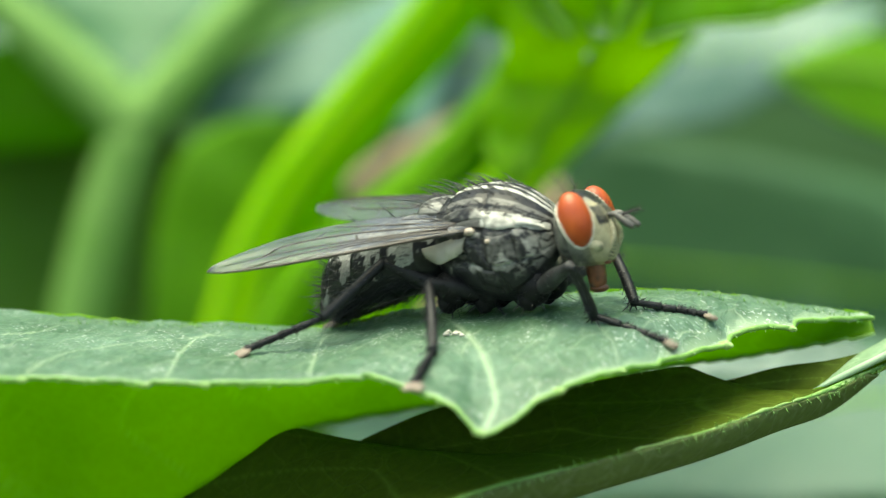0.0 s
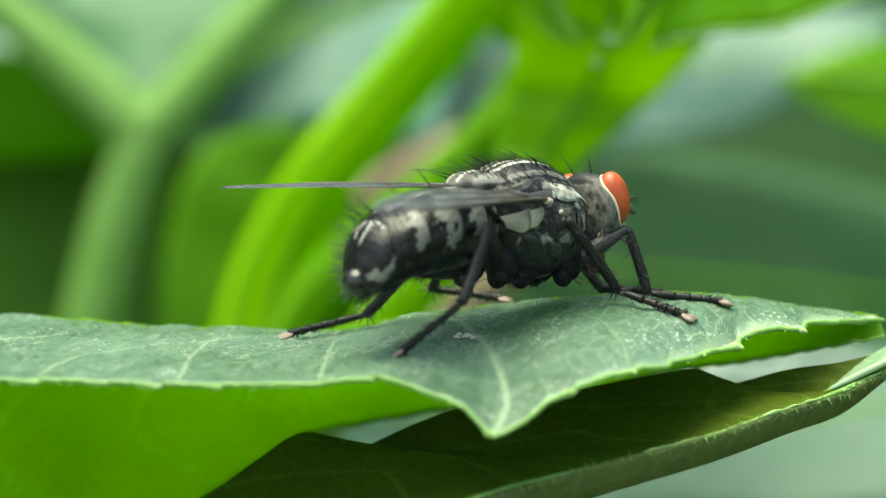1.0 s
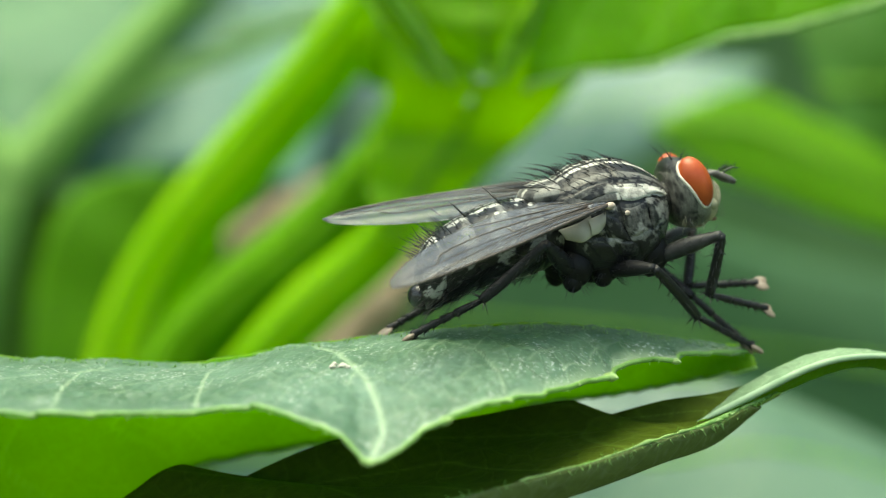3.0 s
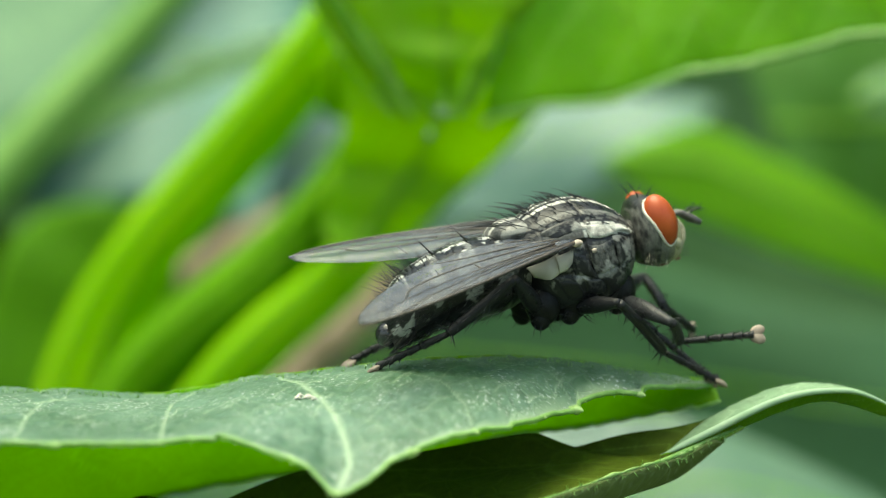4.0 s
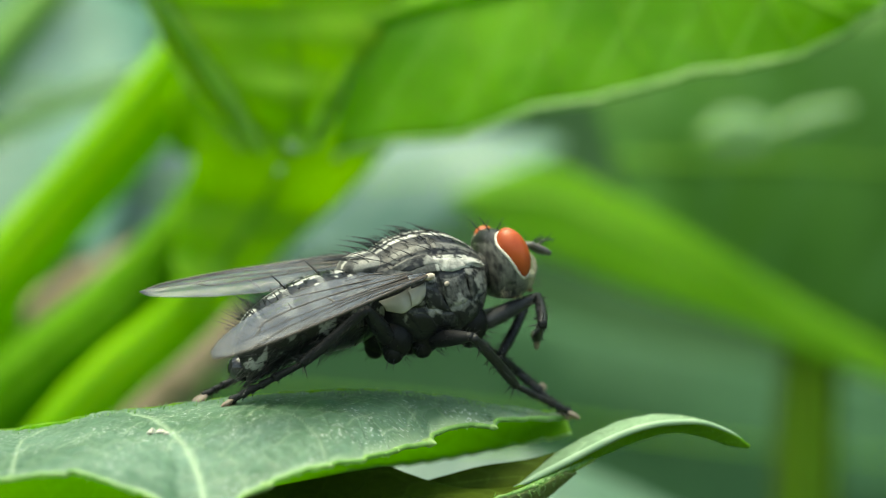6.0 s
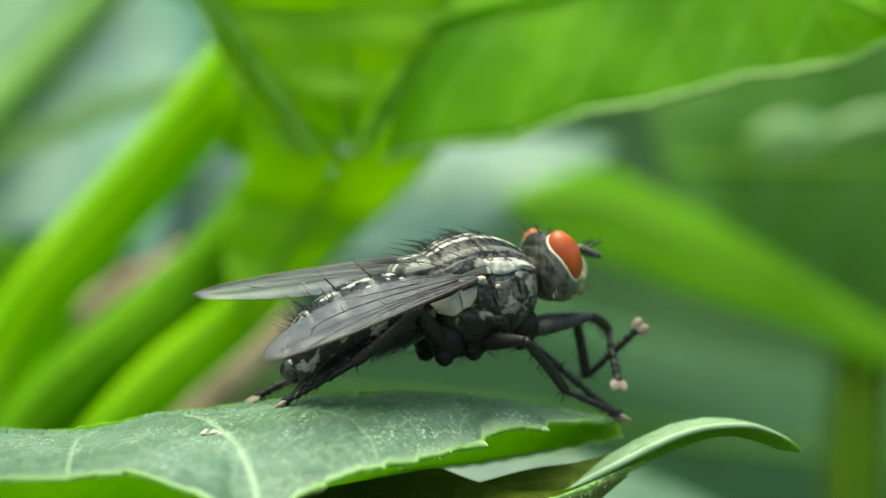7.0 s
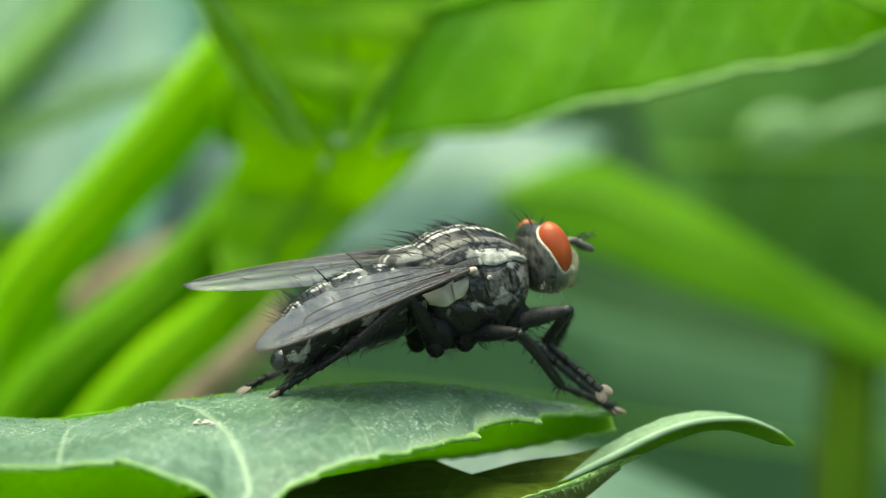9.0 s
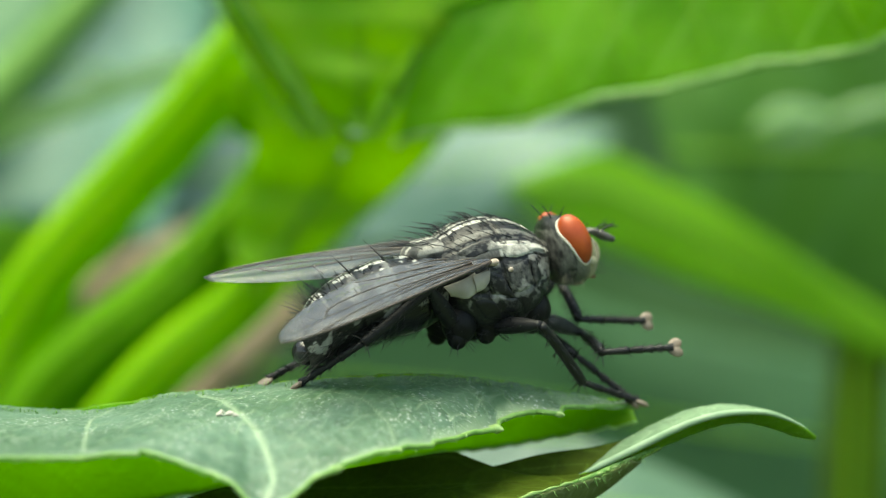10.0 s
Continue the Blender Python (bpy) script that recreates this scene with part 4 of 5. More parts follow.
HEAD = [(-.72, .05, .7, .75, .8), (-.6, .05, 1.2, 1.05, 1.15), (-.3, .02, 1.5, 1.25, 1.3), (.1, -.02, 1.45, 1.2, 1.3), (.5, -.1, 1.15, 1.0, 1.2), (.85, -.2, .75, .8, 1.0), (1.05, -.35, .4, .5, .65)]
RINGS = [-.55, -1.75, -3.0, -4.1]


def stripe(a, x):
    """The dust of the back by the angle from its crest: silver lines between black bands."""
    for lo, hi, k in ((0, 6, .0), (6, 11, 1.0), (11, 18, .0), (18, 24, 1.0), (24, 39, .0), (39, 47, .3), (47, 49, .1), (49, 52, .25), (52, 55, .0), (55, 70, .85 if x > .1 else .25), (70, 76, .0)):
        if lo <= a < hi:
            return k
    return .1


CHEST = [spline_n(THORAX, i / 400) for i in range(401)]


def side_angle(p):
    row = min(CHEST, key=lambda r: abs(r[0] - p[0]))
    up = row[3] if p[2] > row[1] else row[4]
    return math.degrees(math.atan2(abs(p[1]) / max(row[2], .05), (p[2] - row[1]) / max(up, .05)))


def thorax_dust(p):
    x, y, z = p
    nz = noise.noise((x * 2.6, y * 2.6, z * 2.6)) + .5 * noise.noise((x * 6, y * 6, z * 6))
    a = side_angle(p) + .9 * noise.noise((x * 1.6, y * 2, 3.0))
    if a < 75 and x < 2.2:
        k = stripe(a, x)
        if abs(x - .05 - .004 * a) < .07 and a > 16:
            k *= .4
        if x < -1.3:
            k *= .6
        if 44 < a < 60 and (1.9 * x + .04 * a) % 1 < .17:
            k *= .15
        return max(0, min(1, k + .05 * nz))
    return side_dust(p, a)


def side_dust(p, a):
    """Grey-brown dust on the flank in blocks parted by black lines; none below."""
    x, y, z = p
    q = Vector((x * 1.5 + .25 * noise.noise((x * 4, y * 4, z * 4)), y * 1.2, z * 1.5 + .25 * noise.noise((x * 4 + 9, y * 4, z * 4))))
    near, where = noise.voronoi(q)
    lot = .5 + .5 * math.sin(41 * where[0].x + 23 * where[0].z + 7 * where[0].y)
    k = (.12 + .38 * lot) * min(1, max(.1, (near[1] - near[0]) / .14))
    k += .12 * noise.noise((x * 7, y * 7, z * 7))
    return max(0, min(.8, k * min(1, max(0, (134 - a) / 26))))


def seamed(p):
    """A point of the thorax wall, drawn in along the seams between its plates."""
    x, y, z = p
    a = side_angle(p)
    k = .02 * math.exp(-((a - 52) / 2.5) ** 2) + .03 * math.exp(-((a - 73) / 3.5) ** 2)
    if 14 < a < 73:
        k += .022 * math.exp(-((x - .05 - .004 * a) / .07) ** 2) + .02 * math.exp(-((x + 1.3) / .08) ** 2)
    if 73 < a < 140:
        k += .06 * math.exp(-((x - .2 - .006 * (a - 100)) / .08) ** 2) + .05 * math.exp(-((x - 1.17 + .005 * (a - 100)) / .08) ** 2) + .05 * math.exp(-((a - 105) / 3) ** 2)
    k -= .012 * noise.noise((x * 3, y * 3, z * 3))
    return (x, y * (1 - k), z * (1 - k))


def patch(x0, x1, a0, a1, s, lift=.022):
    """A plate of the thorax wall between two stations and two angles, a little proud of it."""
    nx, na = 14, 12
    verts = []
    for i in range(nx + 1):
        u = i / nx
        row = min(CHEST, key=lambda r: abs(r[0] - x0 - (x1 - x0) * u))
        for j in range(na + 1):
            v = j / na
            edge = (1 - (2 * u - 1) ** 6) * (1 - (2 * v - 1) ** 6)
            t = radians(a0 + (a1 - a0) * v + 4 * math.sin(2.6 * u + 3 * x0))
            sn, cs = math.sin(t), math.cos(t)
            k = 2 / 2.25
            out = .985 + (.015 + lift) * edge ** .5 if edge > 0 else .985
            verts.append((x0 + (x1 - x0) * u + .05 * math.sin(4 * v + a0) + .22 * (v - .5), s * out * row[2] * abs(sn) ** k, row[1] + out * (row[3] if cs > 0 else row[4]) * math.copysign(abs(cs) ** k, cs)))
    faces = [(i * (na + 1) + j, (i + 1) * (na + 1) + j, (i + 1) * (na + 1) + j + 1, i * (na + 1) + j + 1) for i in range(nx) for j in range(na)]
    return verts, faces


PLATES = ((1.12, 2.02, 54, 72, .78), (.15, 1.1, 55, 72, .7), (-1.2, .13, 55, 70, .12), (1.2, 1.9, 76, 108, .2), (.22, 1.17, 77, 103, .28), (-.6, .2, 86, 109, .1),
          (.62, 1.5, 106, 136, .02), (-.2, .58, 107, 127, .22), (-.95, -.2, 112, 140, -.2))


def abdomen_dust(p):
    x, y, z = p
    zc = spline_z(x)
    a = math.degrees(math.atan2(abs(y), z - zc))
    nz = noise.noise((x * 2.3, y * 2.3, z * 2.3)) + .6 * noise.noise((x * 5.5, y * 5.5, z * 5.5))
    a2 = a + (22 if a > 30 else 5) * nz
    seg = sum(1 for r in RINGS if x < r)
    span = [.5, -.55, -1.75, -3.0, -4.1, -5]
    f = (span[seg] - x) / (span[seg] - span[seg + 1]) + .3 * nz
    if a2 < 7:
        k = .05
    elif a2 < 20:
        k = .95 if f < .66 else .08
    elif a2 < 46:
        k = .0 if f > .3 else .35
    elif a2 < 74:
        k = .9 if f < .56 else .35 if f < .7 else .04
    elif a2 < 96:
        k = .6 if f < .5 else .03
    else:
        k = .03
    if seg == 3:
        k *= .75
    if seg >= 4:
        k = .85 if 22 < a2 < 40 and f < .3 else .55 if 98 < a2 < 122 and .15 < f < .75 else .8 if 7 < a2 < 17 and f < .6 else .04
    return max(0, min(1, k + .1 * nz))


def spline_z(x):
    return glide([(r[0], r[1]) for r in reversed(ABDOMEN)], x)[0]


def head_dust(p):
    x, y, z = p
    nz = noise.noise((x * 3, y * 3, z * 3))
    if x < -.1:
        # the crown is coloured darker to offset the light that falls on it
        return (.24 if z < .85 else .04) + .2 * nz + .22 * noise.noise((x * 14, y * 5, z * 5))
    if z > .75:
        return .1 if abs(y) < .32 or x < .3 else .6
    if x > .55 and abs(y) < .35 and z > -.35:
        return .3 + .3 * nz
    if x > .45 and .1 < z < .7 and abs(y) < .75:
        return .12 + .2 * nz
    return (.6 if x > .52 else .36) + .12 * nz + .1 * noise.noise((x * 14, y * 5, z * 5))


def in_head(p):
    """Whether a point lies inside the head's wall."""
    if not HEAD[0][0] < p[0] < HEAD[-1][0]:
        return False
    x, zc, hw, ht, hb = spline_at(HEAD, p[0])
    return (abs(p[1]) / hw) ** 2.2 + (abs(p[2] - zc) / (ht if p[2] > zc else hb)) ** 2.2 < 1


def face_cream(p):
    """How cream rather than silver the dust is: on the face, fading to the back of the head."""
    return max(0, min(1, (p[0] - .25) / .3)) * (1 if abs(p[1]) > .12 or p[2] < -.2 else .3)


LEGS = {  # hip, femur, tibia, tarsus
    "front": ((1.3, .55, -1.7), 2.8, 2.4, 2.6),
    "middle": ((-.4, .4, -1.7), 2.5, 3.5, 2.55),
    "hind": ((-1.6, .75, -1.6), 2.7, 2.9, 2.9)}


def segment(length, radii, hairs, seed, hair=.28, spur=0):
    rnd = random.Random(seed)
    pts = [(length * k / (len(radii) - 1), 0, .04 * math.sin(3.1 * k / (len(radii) - 1))) for k in range(len(radii))]
    geos = [tube(pts, radii, 12, 18)]
    tips = []
    for _ in range(hairs):
        u = rnd.uniform(.05, .98)
        a = rnd.uniform(0, 6.28)
        q = u * (len(radii) - 1)
        j = min(int(q), len(radii) - 2)
        r = radii[j] + (radii[j + 1] - radii[j]) * (q - j)
        d = Vector((rnd.uniform(.4, 1.4), math.cos(a), math.sin(a)))
        tips.append(bristle((u * length, .9 * r * math.cos(a), .9 * r * math.sin(a)), d, hair * rnd.uniform(.5, 1.3), .013))
    for k in range(spur):
        a = -1.57 + (k - spur / 2) * .8
        tips.append(bristle((length * .97, .1 * math.cos(a), .1 * math.sin(a)), (.5, math.cos(a), math.sin(a)), .5, .026))
    return joined(*geos), joined(*tips)


def build_leg(fly, which, sign, seed):
    hip, lf, lt, ls = LEGS[which]
    thick = {"front": 1.0, "middle": 1.0, "hind": 1.05}[which]
    fat = part("femur", segment(lf, [r * thick for r in (.17, .27, .31, .29, .22, .15)], 0, seed)[0], FORE_LEG if which == "front" else SILVER_LEG, fly, "black grey-dusted thigh of a " + which + " leg")
    part("bristles", segment(lf, [r * thick for r in (.17, .27, .31, .29, .22, .15)], 55, seed, .3)[1], BLACK, fat)
    tib = part("tibia", segment(lt, [r * thick for r in (.15, .175, .18, .185, .19, .16)], 0, seed)[0], LEG_MAT, fly, "black bristly shin of a " + which + " leg")
    part("bristles", segment(lt, [r * thick for r in (.15, .175, .18, .185, .19, .16)], 60, seed + 1, .3, 5)[1], BLACK, tib)
    beads, at = [], 0
    share = [.38, .19, .15, .12, .16]
    for k, s in enumerate(share):
        l = ls * s
        beads.append(tube([(at, 0, 0), (at + l * .6, 0, .01), (at + l * .97, 0, 0)], [.1, .125, .14 + .006 * k], 10, 6))
        at += l
    for s in (-1, 1):
        beads.append(bristle((ls * .97, .07 * s, .03), (.8, .5 * s, -.25), .26, .03, (0, 0, -.6)))
    rnd = random.Random(seed + 5)
    for _ in range(70):
        u, a = rnd.uniform(.05, .95), rnd.uniform(0, 6.28)
        beads.append(bristle((u * ls, .08 * math.cos(a), .08 * math.sin(a)), (.9, math.cos(a), math.sin(a)), rnd.uniform(.15, .28), .016))
    tar = part("tarsus", joined(*beads), LEG_MAT, fly, "jointed black foot of a " + which + " leg")
    for s in (-1, 1):
        part("pad", ball((ls + .12, .13 * s, -.04), (.28, .2, .1), 12, 14, Euler((0, .12, .4 * s)).to_matrix()), PAD, tar, "tan foot pad")
    return fat, tib, tar


def build_wing(fly, sign):
    """Root at the origin, tip along x; the fore edge is the outer one."""
    L = 9.0
    fore = [(0, .22), (.06, .36), (.2, .46), (.45, .52), (.7, .5), (.88, .38), (.97, .2), (1, 0)]
    rear = [(0, -.25), (.05, -.9), (.12, -1.45), (.2, -1.5), (.24, -1.42), (.34, -1.7), (.5, -1.75), (.68, -1.55), (.84, -1.1), (.94, -.66), (.985, -.32), (1, 0)]
    nu, nv = 60, 22
    def at(s, v):
        f, r = glide(fore, s)[0], glide(rear, s)[0]
        y = r + (f - r) * v
        return (L * s, -sign * y, .16 * math.sin(3.1 * s) - .05 * (y - .2) ** 2 + .035 * math.sin(14 * v + 5 * s) + .02 * math.sin(31 * v + 9 * s) * (1 - s))
    grid = [[at(i / (nu - 1), j / (nv - 1)) for j in range(nv)] for i in range(nu)]
    w = part("wing", slab(grid, .015 * sign), WING, fly, "smoky clear wing with dark veins")
    lines = [[(0, .9), (.2, .98), (.5, 1), (.75, 1), (.92, .98), (.99, .9)], [(0, .8), (.15, .9), (.32, .92), (.44, .99)], [(0, .72), (.2, .8), (.45, .86), (.68, .99)],
             [(.08, .72), (.35, .76), (.65, .83), (.88, .97)], [(.08, .66), (.35, .66), (.65, .66), (.93, .62)], [(.05, .55), (.3, .5), (.55, .44), (.72, .42), (.78, .6), (.86, .8)],
             [(.05, .45), (.2, .35), (.4, .2), (.52, .06)], [(.04, .35), (.15, .22), (.26, .08)], [(.42, .66), (.43, .48)], [(.58, .43), (.55, .18)], [(.12, .72), (.13, .5)]]
    for k, ln in enumerate(lines):
        pts = [tuple(Vector(at(s, v)) + Vector((0, 0, .01))) for s, v in ln]
        part("vein", tube(pts, [.075, .055, .03] if k == 0 else [.045, .03, .017], 6, 20), VEIN, w)
    return w


def build_fly():
    fly = thing("fly", "grey striped flesh fly with red eyes on a leaf", "fly")
    g = loft(THORAX, 130, 220, 2.25)
    g = ([seamed(p) for p in g[0]], g[1])
    tho = part("thorax", g, BODY_MAT, fly, "black and silver striped thorax", attr=("dust", [thorax_dust(p) for p in g[0]]))
    g = ball((-1.9, 0, 1.22), (.95, 1.1, .5), 40, 60)
    part("scutellum", g, BODY_MAT, tho, "dark striped shield behind the thorax", attr=("dust", [.85 if .2 < abs(p[1]) < .36 and p[2] > 1.3 else .5 if abs(p[1]) > .8 and p[2] > 1.25 else .24 + .2 * noise.noise((p[0] * 4, p[1] * 4, 0)) for p in g[0]]))
    tufts = []
    for s in (-1, 1):
        for x0, x1, a0, a1, d in PLATES:
            g = patch(x0, x1, a0, a1, s)
            part("plate", g, BODY_MAT, tho, attr=("dust", [max(0, min(1, d + .7 * noise.noise((p[0] * 3.5, p[1] * 3.5, p[2] * 3.5)) + .22 * noise.noise((p[0] * 9, p[1] * 9, p[2] * 9)))) if d > .5 else max(0, min(1, side_dust(p, side_angle(p)) + .5 * (d - .15))) for p in g[0]]))
        for top, low in (([(-.95, 1.78, .38), (-1.5, 1.92, .24), (-2.15, 1.72, .12)], [(-1.0, 1.86, -.3), (-1.45, 1.94, -.44), (-1.95, 1.72, -.26)]),
                         ([(-.42, 1.84, .42), (-.75, 1.98, .36), (-1.12, 1.95, .3)], [(-.55, 1.88, -.08), (-.8, 1.97, -.24), (-1.08, 1.94, -.3)])):
            g, mk = sheet([(x, y * s, z) for x, y, z in top], [(x, y * s, z) for x, y, z in low], 24, 14, bulge=.1, way=(0, s, 0))
            part("calypter", slab(g, .03), CALYPTER, tho, "milky white calypter below the wing")
        part("wing_knob", ball((-.25, 1.9 * s, .58), (.2, .14, .13), 12, 16), KNOB, tho, "pale knob at the wing root")
        part("spiracle", ball((.35, 1.82 * s, .2), (.1, .06, .09), 10, 12), KNOB, tho)
        for which, (hip, *_) in LEGS.items():
            part("coxa", joined(ball((hip[0] + .05, (hip[1] + .15) * s, hip[2] + .22), (.62, .55, .72), 14, 18), ball((hip[0] - .15, (hip[1] + .25) * s, hip[2] - .22), (.36, .34, .42), 12, 16)), HIP, tho, "black hip")
            tuft = random.Random(int(10 * hip[0]) + 77 + s)
            for _ in range(26):
                hair = (tuft.uniform(-1, 1), tuft.uniform(.1, 1) * s, tuft.uniform(-1, .1))
                tufts.append(bristle((hip[0] + .5 * hair[0], (hip[1] + .2) * s + .35 * hair[1], hip[2] + .05 + .55 * hair[2]), hair, tuft.uniform(.25, .5), .014))
    part("tufts", joined(*tufts), BLACK, tho, "black hair round the hips")
    rnd = random.Random(2)
    bs = []
    for s in (-1, 1):
        for y in (.28, .95, 1.4):
            for k in range(7):
                x = 1.9 - .62 * k + rnd.uniform(-.1, .1)
                z = surface_z(THORAX, x, y)
                bs.append(bristle((x, y * s, z), (-.75 + rnd.uniform(-.3, .3), .12 * s + rnd.uniform(-.3, .3), .75), rnd.uniform(.4, .75) + (.35 if k > 4 else .1 if k > 2 else 0), .018, (-.9, 0, -.3)))
        for k in range(6):
            bs.append(bristle((-1.9 - .17 * k, (1.05 - .17 * k) * s, 1.5 + .02 * k), (-1, .3 * s, .5 - .04 * k), 1.2 + .07 * k, .018, (-.1, 0, -.35)))
        for k in range(5):
            bs.append(bristle((-1.2 - .2 * k, (.25 + .14 * k) * s, surface_z(THORAX, -1.2 - .2 * k, .25 + .14 * k)), (-.8, .1 * s, .7), .95, .02, (-.7, 0, -.3)))
        for k in range(16):
            bs.append(bristle((rnd.uniform(-.6, 1.6), 1.75 * s, rnd.uniform(-.9, .5)), (-.4, s, rnd.uniform(-.2, .6)), rnd.uniform(.3, .6), .02))
    for _ in range(220):
        x, y = rnd.uniform(-1.8, 2), rnd.uniform(-1.4, 1.4)
        bs.append(bristle((x, y, surface_z(THORAX, x, y)), (-.7, .1 * y, .7), rnd.uniform(.18, .42), .012, (-.5, 0, 0)))
    part("bristles", joined(*bs), BLACK, tho, "stiff black bristles")

    # abdomen, its root at the origin
    g = loft(ABDOMEN, 120, 128, 2.0)
    verts = []
    for x, y, z in g[0]:
        k = 1 - .035 * sum(max(0, 1 - abs(x - r) / .09) for r in RINGS)
        zc = spline_z(x)
        verts.append((x, y * k, zc + (z - zc) * k))
    abd = part("abdomen", (verts, g[1]), BELLY_MAT, fly, "glossy black abdomen chequered with silver", attr=("dust", [abdomen_dust(p) for p in g[0]]))
    part("tail_knob", ball((-4.68, 0, -1.72), (.52, .52, .48), 18, 24), plain_mat("black knob", (.008, .008, .009), (.02, .02, .022), .16, 4), abd, "shiny black round tail end")
    bs = []
    for r in RINGS[1:]:
        for k in (0, 1, 11, 12):
            a = -2.2 + 4.4 * (k + rnd.uniform(-.35, .35)) / 12
            row = [q for q in spline_at(ABDOMEN, r + .1)]
            p = (r + .05, row[2] * math.sin(a), row[1] + (row[3] if math.cos(a) > 0 else row[4]) * math.cos(a))
            bs.append(bristle(p, (-.8 + rnd.uniform(-.3, .3), .8 * math.sin(a) + rnd.uniform(-.25, .25), .8 * math.cos(a)), (.7 if abs(a) < 1 else .45) * rnd.uniform(.7, 1.2) * (1.1 if r < -2.5 else 1), .015))
    for r in (-1.75, -3.0):
        row = spline_at(ABDOMEN, r)
        bs.append(bristle((r, -.12 * row[2], row[1] + .99 * row[3]), (-.75, -.06, .9), 1.0, .03, (-.2, 0, 0)))
    for _ in range(150):
        x, a = rnd.uniform(-4.8, -3.4), rnd.uniform(-3.14, 3.14)
        row = spline_at(ABDOMEN, x)
        bs.append(bristle((x, row[2] * math.sin(a), row[1] + (row[3] if math.cos(a) > 0 else row[4]) * math.cos(a)), (-1 + rnd.uniform(-.5, .5), math.sin(a) + rnd.uniform(-.4, .4), .9 * math.cos(a) + rnd.uniform(-.3, .3)), rnd.uniform(.4, .95), .0135))
    for _ in range(1100):
        x, a = rnd.uniform(-4.85, -.6), rnd.uniform(-3.14, 3.14)
        row = spline_at(ABDOMEN, x)
        p = (x, row[2] * math.sin(a), row[1] + (row[3] if math.cos(a) > 0 else row[4]) * math.cos(a))
        low = abs(a) > 1.9
        bs.append(bristle(p, (-1.1 + rnd.uniform(-.5, .8), .7 * math.sin(a) + rnd.uniform(-.4, .4), .7 * math.cos(a) + rnd.uniform(-.2, .2)), rnd.uniform(.3, .6) if low or x < -4.1 and abs(a) > .9 else rnd.uniform(.1, .2), .009 if low else .012))
    part("bristles", joined(*bs), BLACK, abd, "black bristles along the abdomen's rings")

    # head, its centre at the origin
    g = loft(HEAD, 60, 64, 2.2)
    head = part("head", g, HEAD_MAT, fly, "silvery grey head", attr=("dust", [max(0, min(1, head_dust(p))) for p in g[0]]))
    head.data.attributes.new("cream", "FLOAT", "POINT").data.foreach_set("value", [face_cream(p) for p in g[0]])
    for s in (-1, 1):
        turn = Euler((radians(6 * s), radians(-9), radians(-30 * s))).to_matrix()
        part("facial_ridge", tube([(.98, .17 * s, .2), (1.12, .26 * s, -.15), (1.1, .32 * s, -.5), (.95, .36 * s, -.82)], [.05, .1, .1, .06], 10, 16), CREAM, head, "pale yellow ridge of the face")
        part("cheek", ball((.56, .78 * s, -.56), (.36, .27, .24), 16, 20, Euler((0, .35, -.45 * s)).to_matrix()), CREAM, head, "pale cream cheek below the eye")
        part("eye", ball((.12, 1.06 * s, .33), (.56, .56, .96), 28, 36, turn), EYE, head, "large brick-red compound eye")
        ring = []
        for k in range(41):
            a = 2 * math.pi * k / 40
            for w in range(30, -26, -1):
                c = math.sqrt(1 - (w / 50) ** 2)
                q = Vector((.12, 1.06 * s, .33)) + turn @ Vector((.57 * c * math.cos(a), .57 * w / 50 * s, .975 * c * math.sin(a)))
                if in_head(q):
                    break
            ring.append(tuple(q))
        part("eye_rim", tube(ring, [.03, .045, .055, .045, .03], 10, 80), EYERIM, head, "thin silvery rim of the eye")
        part("antenna", joined(tube([(.95, .16 * s, .35), (1.2, .2 * s, .36), (1.38, .22 * s, .22)], [.08, .1, .12], 10, 10), tube([(1.36, .22 * s, .26), (1.62, .24 * s, .05), (1.86, .26 * s, -.12)], [.12, .14, .09], 10, 12)), FEELER, head, "short dark grey antenna")
        ar = [tube([(1.4, .24 * s, .28), (1.75, .34 * s, .42), (2.1, .4 * s, .34)], [.035, .022, .008], 6, 10)]
        for k in range(9):
            p = Vector((1.5 + .05 * k, (.27 + .012 * k) * s, .33 + .012 * k))
            ar += [bristle(p, (.5, 0, 1), .2, .009), bristle(p, (.5, .3 * s, -.8), .2, .009)]
        part("arista", joined(*ar), BLACK, head, "feathery antenna bristle")
        part("palp", tube([(.6, .25 * s, -1.12), (.75, .28 * s, -1.22), (.9, .28 * s, -1.2)], [.05, .06, .04], 8, 8), PROBOSCIS, head)
    trunk = part("proboscis", joined(tube([(.2, 0, -.1), (.25, 0, -1.0), (.25, 0, -1.3)], [.36, .32, .28], 14, 10), ball((.28, 0, -1.36), (.34, .28, .16), 12, 16)), PROBOSCIS, head, "folded reddish brown proboscis")
    bs = []
    for s in (-1, 1):
        bs += [bristle((-.35, .45 * s, 1.22), (-.35, .3 * s, 1), .75, .024, (-.5, 0, 0)), bristle((-.1, .5 * s, 1.15), (.5, .3 * s, 1), .5, .02, (.4, 0, 0))]
        for k in range(7):
            bs.append(bristle((.2 + .11 * k, .3 * s, 1.05 - .1 * k), (.6, -.35 * s, .8), .32, .016))
        for k in range(6):
            bs.append(bristle((.95, (.3 + .03 * k) * s, -.5 - .12 * k), (.9, .2 * s, -.2), .3, .017))
        for k in range(26):
            bs.append(bristle((rnd.uniform(-.5, .2), 1.15 * s, rnd.uniform(-1.15, -.6)), (.1, .8 * s, -.6), .25, .01))
    part("bristles", joined(*bs), BLACK, head, "black head bristles")
